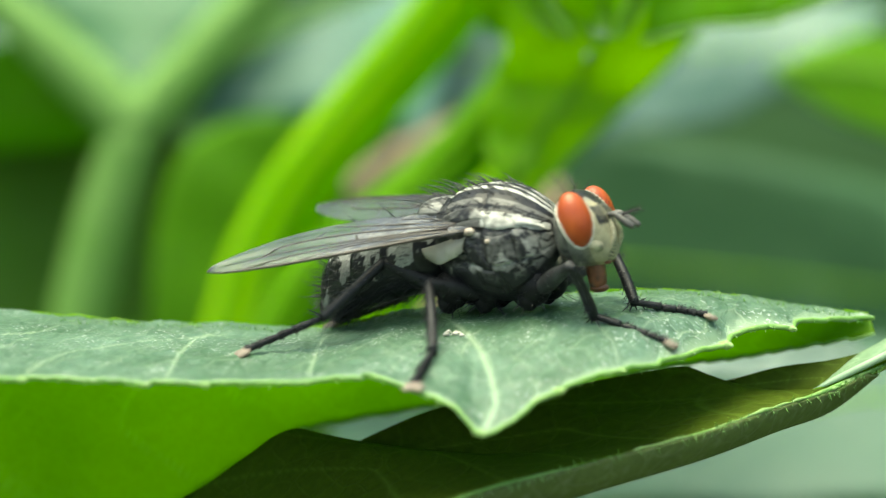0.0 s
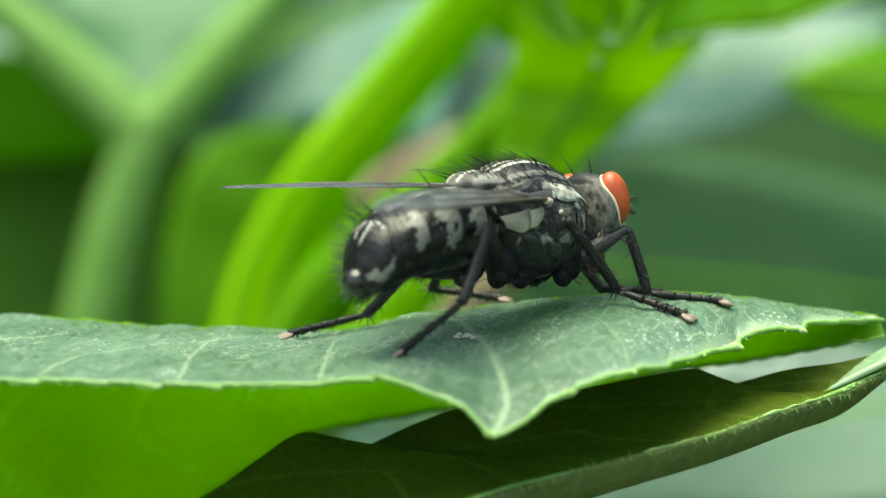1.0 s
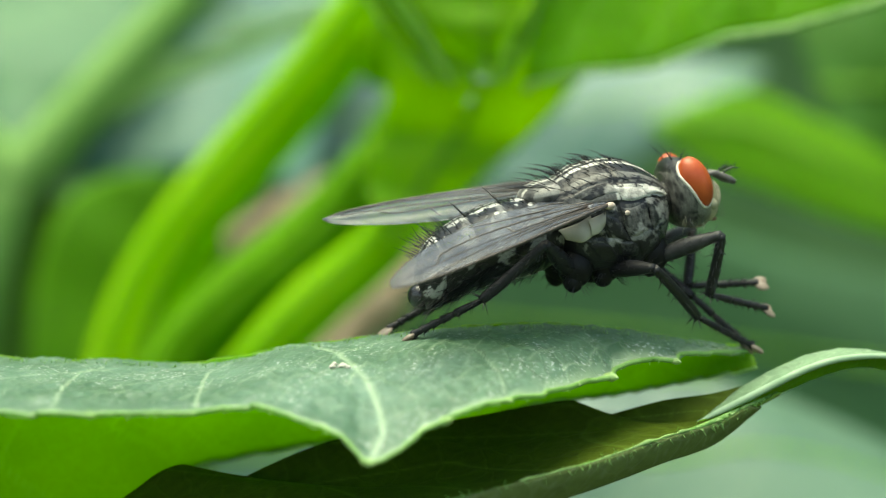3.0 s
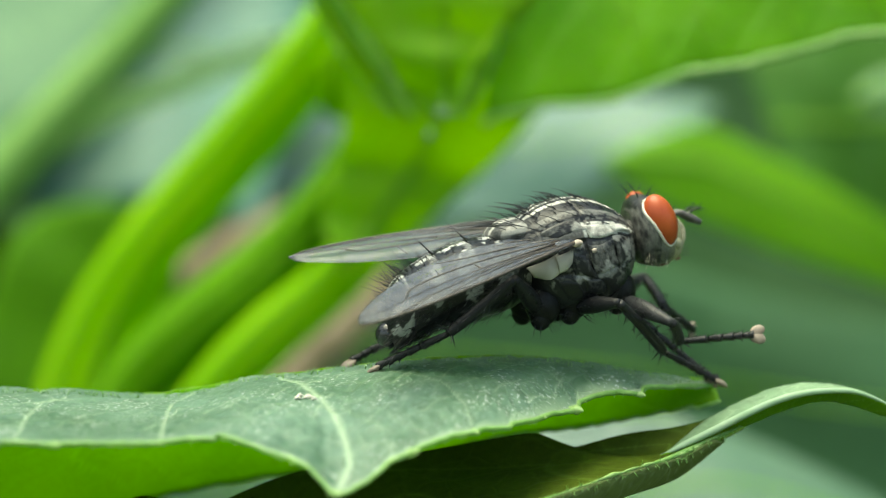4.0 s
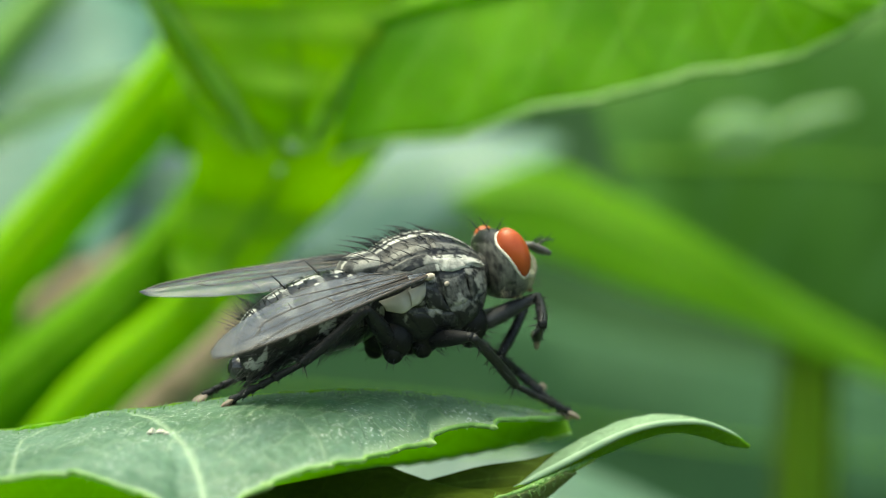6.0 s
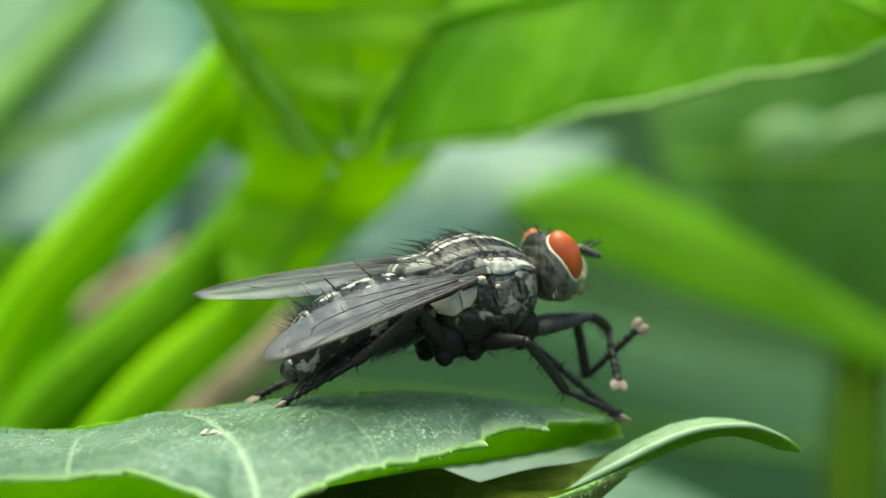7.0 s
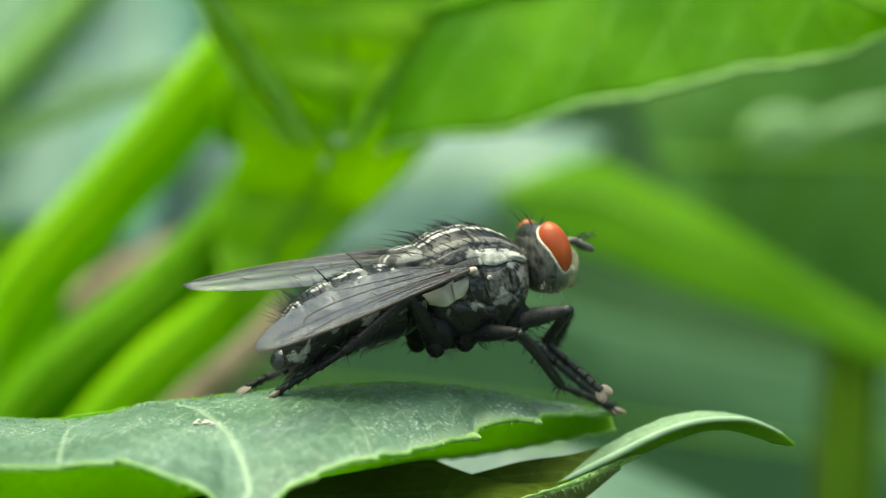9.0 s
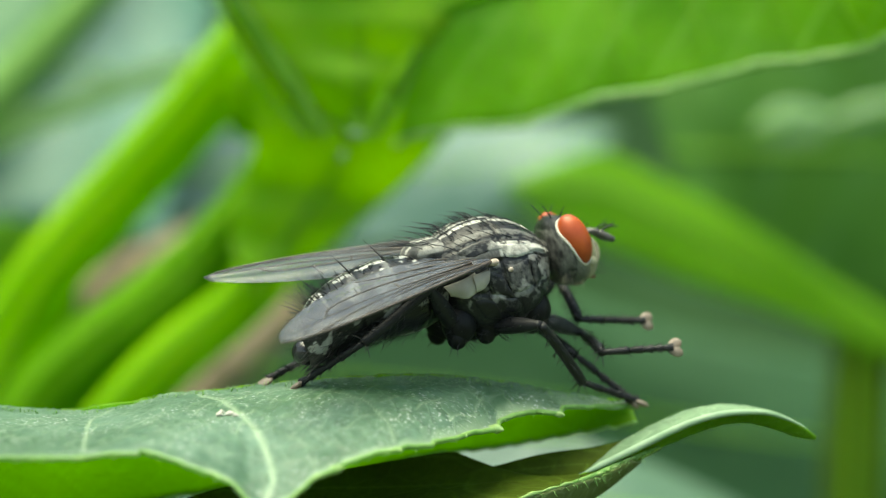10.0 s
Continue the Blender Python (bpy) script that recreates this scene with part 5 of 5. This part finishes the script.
    bs = [bristle((rnd.uniform(-.6, .25), rnd.uniform(.5, 1.15) * rnd.choice((-1, 1)), rnd.uniform(-1.2, -.75)), (rnd.uniform(-.6, .1), rnd.uniform(-.3, .3), -1), rnd.uniform(.15, .28), .009) for _ in range(60)]
    part("beard", joined(*bs), BEARD, head, "pale hairs under the cheeks")
    part("neck", tube([(1.9, 0, .1), (2.4, 0, .15), (2.75, 0, .2)], [.7, .6, .65], 20, 10), HEAD_MAT, tho, attr=("dust", [.14] * 220))
    wings = {s: build_wing(fly, s) for s in (-1, 1)}
    legs = {(w, s): build_leg(fly, w, s, 10 * k + (s > 0)) for k, w in enumerate(LEGS) for s in (-1, 1)}
    return fly, abd, head, trunk, wings, legs


def spline_at(rows, x):
    for i in range(201):
        r = spline_n(rows, i / 200)
        if (rows[0][0] < rows[-1][0]) == (r[0] >= x) or r[0] == x:
            return r
    return spline_n(rows, 1.0)


def surface_z(rows, x, y):
    r = spline_at(rows, x)
    k = min(.98, abs(y) / max(r[2], .05))
    return r[1] + r[3] * (1 - k ** 2.25) ** (1 / 2.25)


# ---- keys of what moves ----
# seconds, place of the thorax, heading, pitch, roll
BODY = [(0, 1.66, 2.18, 2.75, -24.3, 5.2, 0.6), (0.2, 2.86, 2.3, 3.63, 3.4, -3.3, -3.2), (0.6, 2.86, 2.3, 3.63, 3.4, -3.3, -3.2), (0.7, 3.01, 2.26, 3.72, 29.7, -4.9, -2), (1, 1.98, 2.24, 3.58, 37.2, -3.1, -4.4),
        (1.2, 3.81, 2.84, 4.21, 38.7, 2.8, -2.8), (1.3, 3.81, 2.84, 4.21, 38.7, 2.8, -2.8), (1.5, 6.67, 3.57, 4.67, 21.6, 1.5, 1.6), (1.8, 9.24, 4.23, 4.5, 12.3, -0.8, 1), (2.1, 9.05, 4.24, 4.06, 11.1, -0.7, 2),
        (2.5, 9.35, 4.28, 4.35, 14.3, 7.4, 0.5), (2.7, 9.24, 4.24, 4.45, 12.2, 9.4, 1.7), (3.8, 9.3, 4.29, 4.19, 13, 10.1, 0.3), (6, 9.3, 4.29, 4.19, 13, 10.1, 0.3), (10, 9.12, 4.31, 4.2, 13.6, 10.7, -0.3)]
# seconds, the ways of the wings from root to tip (near, far), and their slants
WINGS = [(0, -8.3, -3, -0.5, -8.45, 2.3, 0.4, 26, 14), (0.2, -8.1, -3.4, -0.6, -8.4, 2.5, 0.3, 18, 10), (0.6, -8.1, -3.4, -0.6, -8.4, 2.5, 0.3, 18, 10), (0.7, -8.36, -2.7, -0.5, -8.2, 3, 0.2, 18, 4), (1, -8.4, -2.7, -0.27, -7.8, 4, 0.3, 18, 0),
         (1.2, -8.4, -2.6, -0.1, -7.6, 4.2, 0.05, 18, 0), (1.5, -8.35, -2.8, 0, -8.35, 2.8, 0.25, 20, 6), (1.8, -8.4, -2.6, -0.4, -8.6, 1.8, 0.95, 22, 10), (2.1, -8.4, -2.55, -0.25, -8.6, 1.8, 0.95, 22, 10), (2.5, -8.3, -2.8, -0.5, -8.6, 1.8, 0.85, 23, 12),
         (2.7, -8.3, -2.8, -0.8, -8.85, 1.53, 0.45, 22, 14), (3.8, -8.35, -2.65, -0.75, -8.85, 1.53, 0.56, 24, 14), (10, -8.35, -2.65, -0.75, -8.85, 1.53, 0.56, 24, 14)]
TAIL = [(0, 0), (2.1, 0), (2.5, -3), (2.7, -6), (10, -7)]
# seconds, foothold on the leaf (x, y), height above it
FEET = {
    ("front", -1): [(0, 7.1, -.5, 0), (.2, 9, 2.4, 0), (.6, 9, 2.4, 0), (.7, 9.9, 4.3, 0), (.9, 8.9, 3.5, 0), (1, 8.9, 3.5, 0), (1.2, 10.8, 5.1, 0), (1.3, 10.8, 5.1, 0), (1.5, 13.8, 5.4, 0), (1.8, 14.9, 5.5, -.1), (2.5, 15, 5.5, -.4), (2.7, 14.8, 5.5, -.3)],
    ("front", 1): [(0, 8.6, 2.2, 0), (.2, 8.9, 3.3, 0), (.6, 8.9, 3.3, 0), (.7, 7.3, 4, 0), (1, 6.8, 4, 0), (1.3, 6.6, 4, 0), (1.5, 10, 4.5, 0), (1.8, 12.2, 5.2, 0), (2.1, 12.3, 4.6, 0), (2.5, 12.7, 5.6, 0), (2.7, 13, 5.6, .3)],
    ("middle", -1): [(0, -1.2, -4.6, 0), (.2, 3.8, -2.9, 0), (.6, 3.8, -2.9, 0), (.7, 6.2, -.4, 0), (.9, 7.5, 1.5, 0), (1, 7.5, 1.5, 0), (1.2, 8.6, 2.7, 0), (1.3, 8.6, 2.7, 0), (1.5, 9.2, 3.3, 0), (1.8, 11.4, 4.2, 0), (2.4, 11.4, 3.9, 0), (2.5, 13, 4.6, .9), (2.6, 14.6, 5.1, 0), (10, 14.75, 5.15, 0)],
    ("middle", 1): [(0, 1.9, 4.4, 0), (.2, 2.5, 4.25, -.12), (.6, 2.5, 4.25, -.12), (.7, 1.4, 5.6, 0), (1.3, 1.2, 5.6, 0), (1.5, 5.5, 5.2, 0), (1.8, 8.8, 5.2, 0), (2.4, 8.8, 5.2, 0), (2.6, 12.6, 5.2, 0), (2.9, 14.4, 5.35, 0), (10, 14.55, 5.3, 0)],
    ("hind", -1): [(0, -6.9, -.2, 0), (.2, -4.4, -.9, 0), (.6, -4.4, -.9, 0), (.7, -2.1, -1.3, 0), (1, -2, -1.7, 0), (1.2, .5, .3, 0), (1.3, .5, .3, 0), (1.5, 1.5, 2.4, 0), (1.8, 1.8, 2.6, 0), (2.1, 1.7, 2, 0), (2.5, 2.5, 2.7, 0), (10, 2.6, 2.9, 0)],
    ("hind", 1): [(0, -4.3, 5.4, 0), (.2, -4.4, 5.4, 0), (.6, -4.4, 5.4, 0), (.7, -4.8, 5.2, 0), (1, -6.2, 4, 0), (1.2, -5.8, 3.5, 0), (1.3, -5.8, 3.5, 0), (1.5, -3.4, 5, 0), (1.8, 2.0, 5.2, 0), (2.1, 1.9, 5.0, 0), (2.5, 1.7, 5.1, 0), (10, 1.55, 5.0, 0)]}
# the front feet while they rub, in the body's own space: seconds, x, y, z
RUB = {
    -1: [(3, 5.2, -0.6, -4.4), (3.3, 6.2, -0.5, -3.6), (3.6, 5.2, -0.5, -4.6), (3.8, 4.8, -0.5, -5.2), (4, 5.49, -2.12, -3.9), (4.2, 5, -0.5, -5),
        (4.5, 5.73, -0.27, -3.68), (4.7, 5.5, -0.5, -3.8), (5, 3.71, -1.85, -4.94), (5.2, 6.4, -0.5, -4.1), (5.5, 5.49, -0.85, -4.84), (5.7, 5.8, -0.5, -3.8),
        (6, 3.78, -0.49, -2.64), (6.3, 5.5, -0.5, -4), (6.6, 6, -0.5, -3.4), (6.9, 4.6, -0.5, -4.6), (7.3, 5.1, -0.5, -2.8), (7.5, 7.36, -0.32, -3.97),
        (8, 5.95, -0.75, -5.9), (8.2, 4.5, -0.5, -3.7), (8.5, 5.66, -1.05, -5.84), (8.7, 5, -0.5, -4.8), (9, 3.66, -1.92, -4.57), (9.2, 5.8, -0.5, -4.3),
        (9.5, 6.32, 0.28, -6.37), (9.7, 4.6, -0.5, -3.4), (10, 5.78, -1.94, -3.78)],
    1: [(3, 5.4, 0.3, -3.6), (3.3, 4.2, 0.3, -3.2), (3.6, 5, 0.3, -4.2), (3.8, 4.3, 0.3, -3.9), (4, 4.75, 1.75, -3.93), (4.2, 5.8, 0.3, -3.5), (4.5, 5.08, -1.19, -3.54),
        (4.7, 5.9, 0.3, -3.3), (5, 5.3, 1.35, -5.51), (5.2, 5.2, 0.3, -1.7), (5.5, 5.16, -0.24, -3.85), (5.7, 5.8, 0.3, -3.5), (6, 4.05, 0.82, -4.71),
        (6.3, 5.6, 0.3, -3.4), (6.6, 5, 0.3, -4.4), (6.9, 6, 0.3, -2.8), (7.3, 6.6, 0.3, -2.7), (7.5, 6.46, -0.45, -4.77), (8, 6.8, 0.65, -2.15), (8.2, 4.4, 0.3, -2.8),
        (8.5, 5.01, -0.46, -2.44), (8.7, 6.2, 0.3, -4.1), (9, 4.56, 0.49, -5), (9.2, 4, 0.3, -2.1), (9.5, 4.4, 0.58, -3.42), (9.7, 6.3, 0.3, -3.1),
        (10, 5.82, 0.22, -2.99)]}


def along(rows, t):
    """The row at t, eased between the two that hold it."""
    if t >= rows[-1][0]:
        return rows[-1][1:]
    for a, b in zip(rows, rows[1:]):
        if a[0] <= t <= b[0]:
            s = (t - a[0]) / (b[0] - a[0])
            s = s * s * (3 - 2 * s) if b[0] - a[0] < .45 else s
            return [p + (q - p) * s for p, q in zip(a[1:], b[1:])]
    return rows[0][1:]


def body_pose(t):
    x, y, z, yaw, pit, rol = along(BODY, t)
    return pose(x, y, z, rol, -pit, yaw)


def bone(a, b, up):
    """The pose of a piece that runs from a towards b."""
    x = (b - a).normalized()
    y = Vector(up).cross(x).normalized()
    m = Matrix((x, y, x.cross(y))).transposed().to_4x4()
    return Matrix.Translation(a * MM) @ m


# where the knees tend to, in the body's own space: seconds, x, y, z
KNEES = {
    ("front", -1): [(0, 3.36, -2.13, -0.76), (0.2, 2.68, -2.67, -0.6), (0.6, 2.68, -2.67, -0.6), (1, 3.6, -1.38, -0.44), (1.2, 3, -1.9, -0.9), (1.5, 4.08, -0.23, -1.87),
        (2, 3.89, 0.44, -1.39), (2.5, 4.01, 0.16, -1.78), (2.7, 3.2, -1.6, -0.9), (4, 2.22, -3.05, -2.66), (4.5, 2.71, -2.97, -1.83), (5, 2.77, -2.9, -1.38),
        (5.5, 1.98, -3.13, -2.66), (6, 4.01, -0.73, -1.13), (7.5, 4.08, -0.37, -2.11), (8, 3.32, 0.16, -3.6), (8.5, 1.97, -2.73, -3.43), (9, 2.6, -2.99, -1.34),
        (9.5, 2.93, 1.26, -3.19), (10, 3.54, 0.66, -2.97)],
    ("front", 1): [(0, 3.02, 2.55, -0.86), (0.2, 3.19, 2.32, -0.74), (0.6, 3.19, 2.32, -0.74), (1.2, 3.2, 1.5, -1.2), (1.5, 3.57, 2.04, -2.47), (2, 3.54, 2.19, -2.19),
        (2.7, 3.3, 1.2, -1.3), (4, 3.48, 2.3, -1.73), (4.5, 3.58, 1.95, -0.98), (5, 4.1, 0.62, -1.79), (5.5, 3.56, 2.12, -1.27), (6, 4.08, 0.78, -1.56),
        (7.5, 4.04, 1.09, -2.04), (8, 3.87, -0.38, -1.2), (8.5, 3.99, 0.01, -1.25), (9, 4.09, 0.67, -1.97), (9.5, 4.1, 0.48, -1.82), (10, 3.51, 2.06, -0.96)],
    ("middle", -1): [(0, -2.21, -1.16, -0.26), (0.2, -1.08, -2.21, -0.22), (0.6, -1.08, -2.21, -0.22), (1, 0.5, -1.92, -0.03), (1.2, -1.1, -2.5, -0.1),
        (1.5, -0.85, -2.18, -0.11), (2, -0.98, -2.27, -0.24), (2.4, -0.6, -2.6, -0.4), (2.6, 0.1, -2.8, -1.2), (5.5, 0.17, -2.78, -1.29), (10, 0.13, -2.78, -1.24)],
    ("middle", 1): [(0, -1.2, 2.6, -0.2), (2.1, -0.8, 2.5, -0.2), (2.6, 0.4, 2.3, -0.8), (10, 0.5, 2.2, -0.9)],
    ("hind", -1): [(0, -3.56, -1.64, -0.08), (0.2, -3.93, -1.84, -0.87), (0.6, -3.93, -1.84, -0.87), (1, -3.12, -2.37, -0.17), (1.5, -3.19, -2.54, -0.45),
        (2, -3.84, -1.85, -0.67), (2.5, -3.54, -2.39, -0.79), (2.7, -2.65, -2.6, -0.05), (10, -2.82, -2.21, 0.22)],
    ("hind", 1): [(0, -4.15, 0.25, -0.97), (0.2, -4.1, -0.21, -1.38), (0.6, -4.1, -0.21, -1.38), (1, -2.42, 3.32, -1.64), (1.5, -4.11, 1.64, -2.16),
        (2.7, -2.4, 2.4, -0.2), (10, -2.4, 2.4, -0.2)]}
# where the ankles tend to, in the body's own space
ANKLES = {
    ("front", -1): [(0, 3.98, -0.86, -2.7), (0.2, 3.67, -2, -2.68), (0.6, 3.67, -2, -2.68), (1, 4.35, -1.58, -2.71), (1.5, 4.54, -0.9, -4.13), (2, 4.22, -0.4, -3.61),
        (2.5, 3.56, -0.1, -4.12), (2.7, 3.8, -1.2, -3.4), (4, 3.11, -1.09, -3.72), (4.5, 3.32, -1.15, -3.28), (5, 2.6, -0.95, -2.77), (5.5, 3.14, -1.43, -3.89),
        (6, 3.15, -2.87, -1.8), (7.5, 5.24, 1.13, -3.58), (8, 4.49, 1.33, -5.34), (8.5, 3.22, -1.5, -5.07), (9, 2.29, -0.95, -2.58), (9.5, 4.04, 0.4, -5.13),
        (10, 3.22, -1.68, -3.4)],
    ("front", 1): [(0, 4.17, 1.42, -2.63), (0.2, 4.24, 1.5, -2.73), (0.6, 4.24, 1.5, -2.73), (1.5, 4.44, 2.75, -4.59), (2, 4.18, 3.43, -4.14), (2.7, 3.8, 0.8, -3.2),
        (4, 3.22, 0.09, -2.63), (4.5, 3.19, -0.14, -2.1), (5, 3.98, 2.32, -3.48), (5.5, 4.29, 2.19, -3.56), (6, 2.4, -0.2, -2.97), (7.5, 5.61, 1.77, -3.72),
        (8, 4.41, 1.65, -2.38), (8.5, 4.12, 1.98, -2.62), (9, 3.77, 2.47, -3.52), (9.5, 2.2, -0.65, -2.76), (10, 3.3, 0.11, -2.36)],
    ("middle", -1): [(0, -0.88, -3.39, -2.6), (0.2, 0.36, -2.61, -3.38), (0.6, 0.36, -2.61, -3.38), (1, 2.93, -1.76, -2.55), (1.5, 0.36, -1.65, -3.35),
        (2, 0.74, -1.57, -3.21), (2.7, 1.78, -0.76, -3.65), (5.5, 1.78, -0.76, -3.65), (10, 1.91, -1.32, -3.87)],
    ("middle", 1): [(2.7, 2.7, 0.3, -3.3), (10, 2.7, 0.3, -3.3)],
    ("hind", -1): [(0, -4.99, -2.71, -2.37), (0.2, -4.69, -2.87, -3.47), (0.6, -4.69, -2.87, -3.47), (1, -4.57, -2.71, -2.55), (1.5, -3.96, -0.83, -2.66),
        (2, -5.87, -1.67, -2.73), (2.5, -5.95, -2.25, -2.38), (10, -5.32, -1.68, -1.14)],
    ("hind", 1): [(0, -5.71, 2.38, -2.18), (0.2, -4.77, 1.69, -3.46), (0.6, -4.77, 1.69, -3.46), (1, -2.11, 5.77, -3.17), (1.5, -6.28, 3.08, -3.43)]}


def bend(which, s, foot, t):
    """Hip, knee and ankle for a foot, all in the body's space; knee and ankle stay as near as they can to where they tend."""
    hip, lf, lt, ls = LEGS[which]
    hip = Vector((hip[0], hip[1] * s, hip[2] - .1))
    way = (Vector(along(KNEES[which, s], t)) - hip).normalized()
    to = (foot - hip).normalized()
    for k in range(41):
        knee = hip + way.lerp(to, k / 40).normalized() * lf
        reach = (foot - knee).length
        if reach <= (lt + ls) * .985:
            break
    reach = max(min(reach, (lt + ls) * .999), abs(lt - ls) + .3)
    d = (foot - knee).normalized()
    a = (lt * lt - ls * ls + reach * reach) / (2 * reach)
    h = math.sqrt(max(0.0, lt * lt - a * a))
    sag = Vector((.12, .8 * s, -.5)) if which == "middle" else Vector((0, .7 * s, -.75)) if which == "hind" else Vector((0, 0, -1)) - .35 * (foot - hip).normalized()
    if (which, s) in ANKLES and t >= ANKLES[which, s][0][0]:
        sag = Vector(along(ANKLES[which, s], t)) - (knee + d * a)
    sag = (sag - d * sag.dot(d)).normalized()
    return hip, knee, knee + d * a + sag * h


def foot_at(which, s, t, m):
    back = m.inverted()
    turned = Vector((0, 0, 1)).lerp(Vector((0, -1, .35)), min(1, max(0, (t - 2.7) / .6))).normalized()
    if which == "front" and t >= 2.95:
        return Vector(along(RUB[s], t)), turned
    if which == "front" and t > 2.7:
        k = (t - 2.7) / .3
        a = back @ ground_foot(which, s, 2.7)
        return a.lerp(Vector(RUB[s][0][1:]), k * k * (3 - 2 * k)), turned
    return back @ ground_foot(which, s, t), (back.to_3x3() @ Vector((0, 0, 1))).normalized()


def ground_foot(which, s, t):
    rows = FEET[which, s]
    x, y, h = along(rows, t)
    lift = 0
    for a, b in zip(rows, rows[1:]):
        if a[0] < t < b[0] and b[0] - a[0] < .4:
            k = (t - a[0]) / (b[0] - a[0])
            lift = min(1.0, .5 * math.hypot(a[1] - b[1], a[2] - b[2])) * math.sin(math.pi * k)
    return Vector((x, y, leaf_z(min(x, 14.7), y) + .14 + h + lift))


def motions():
    fly, abd, head, trunk, wings, legs = FLY
    times = [k / 10 for k in range(101)]
    turn = {t: body_pose(t) for t in times}
    walk(fly, [(t, Matrix.Translation(turn[t].translation * MM) @ turn[t].to_3x3().to_4x4()) for t in times])
    walk(abd, [(t, pose(-2.0 * MM, 0, -.1 * MM, 0, -along(TAIL, t)[0], 0)) for t in times])
    walk(head, [(t, pose(3.12 * MM, 0, .28 * MM, 0, 2 * math.sin(t * 1.7), 3 * math.sin(t * 1.1))) for t in times])
    walk(trunk, [(0, pose(0, 0, -.72 * MM)), (1.1, pose(0, 0, -.72 * MM)), (1.8, pose(0, 0, .1 * MM)), (10, pose(0, 0, .1 * MM))])
    for s in (-1, 1):
        rows = []
        for t in times:
            w = along(WINGS, t)
            d = Vector(w[:3] if s < 0 else w[3:6]).normalized()
            up = Vector((0, 0, 1))
            root = Vector((-.3, -1.72, .68) if s < 0 else (-.3, 1.55, 1.12))
            m = bone(root, root + d, up)
            rows.append((t, m @ pose(0, 0, 0, (-w[6] if s < 0 else -w[7]), 0, 0)))
        walk(wings[s], rows)
    for (which, s), (fat, tib, tar) in legs.items():
        rows = []
        for t in times:
            foot, flat = foot_at(which, s, t, turn[t])
            hip, knee, ankle = bend(which, s, foot, t)
            if which != "front" or t <= 2.7:
                w = turn[t] @ ankle
                if w.x < 14.6 and w.z < leaf_z(w.x, w.y) + .25:
                    w.z = leaf_z(w.x, w.y) + .25
                    ankle = turn[t].inverted() @ w
            rows.append((t, bone(hip, knee, (-.3, 0, 1)), bone(knee, ankle, Vector((1, 0, .3))), bone(ankle, foot, flat)))
        for k, piece in enumerate((fat, tib, tar)):
            walk(piece, [(r[0], r[k + 1]) for r in rows])


setting()
perch_leaf()
lower_leaves()
backdrop_leaves()
FLY = build_fly()
motions()
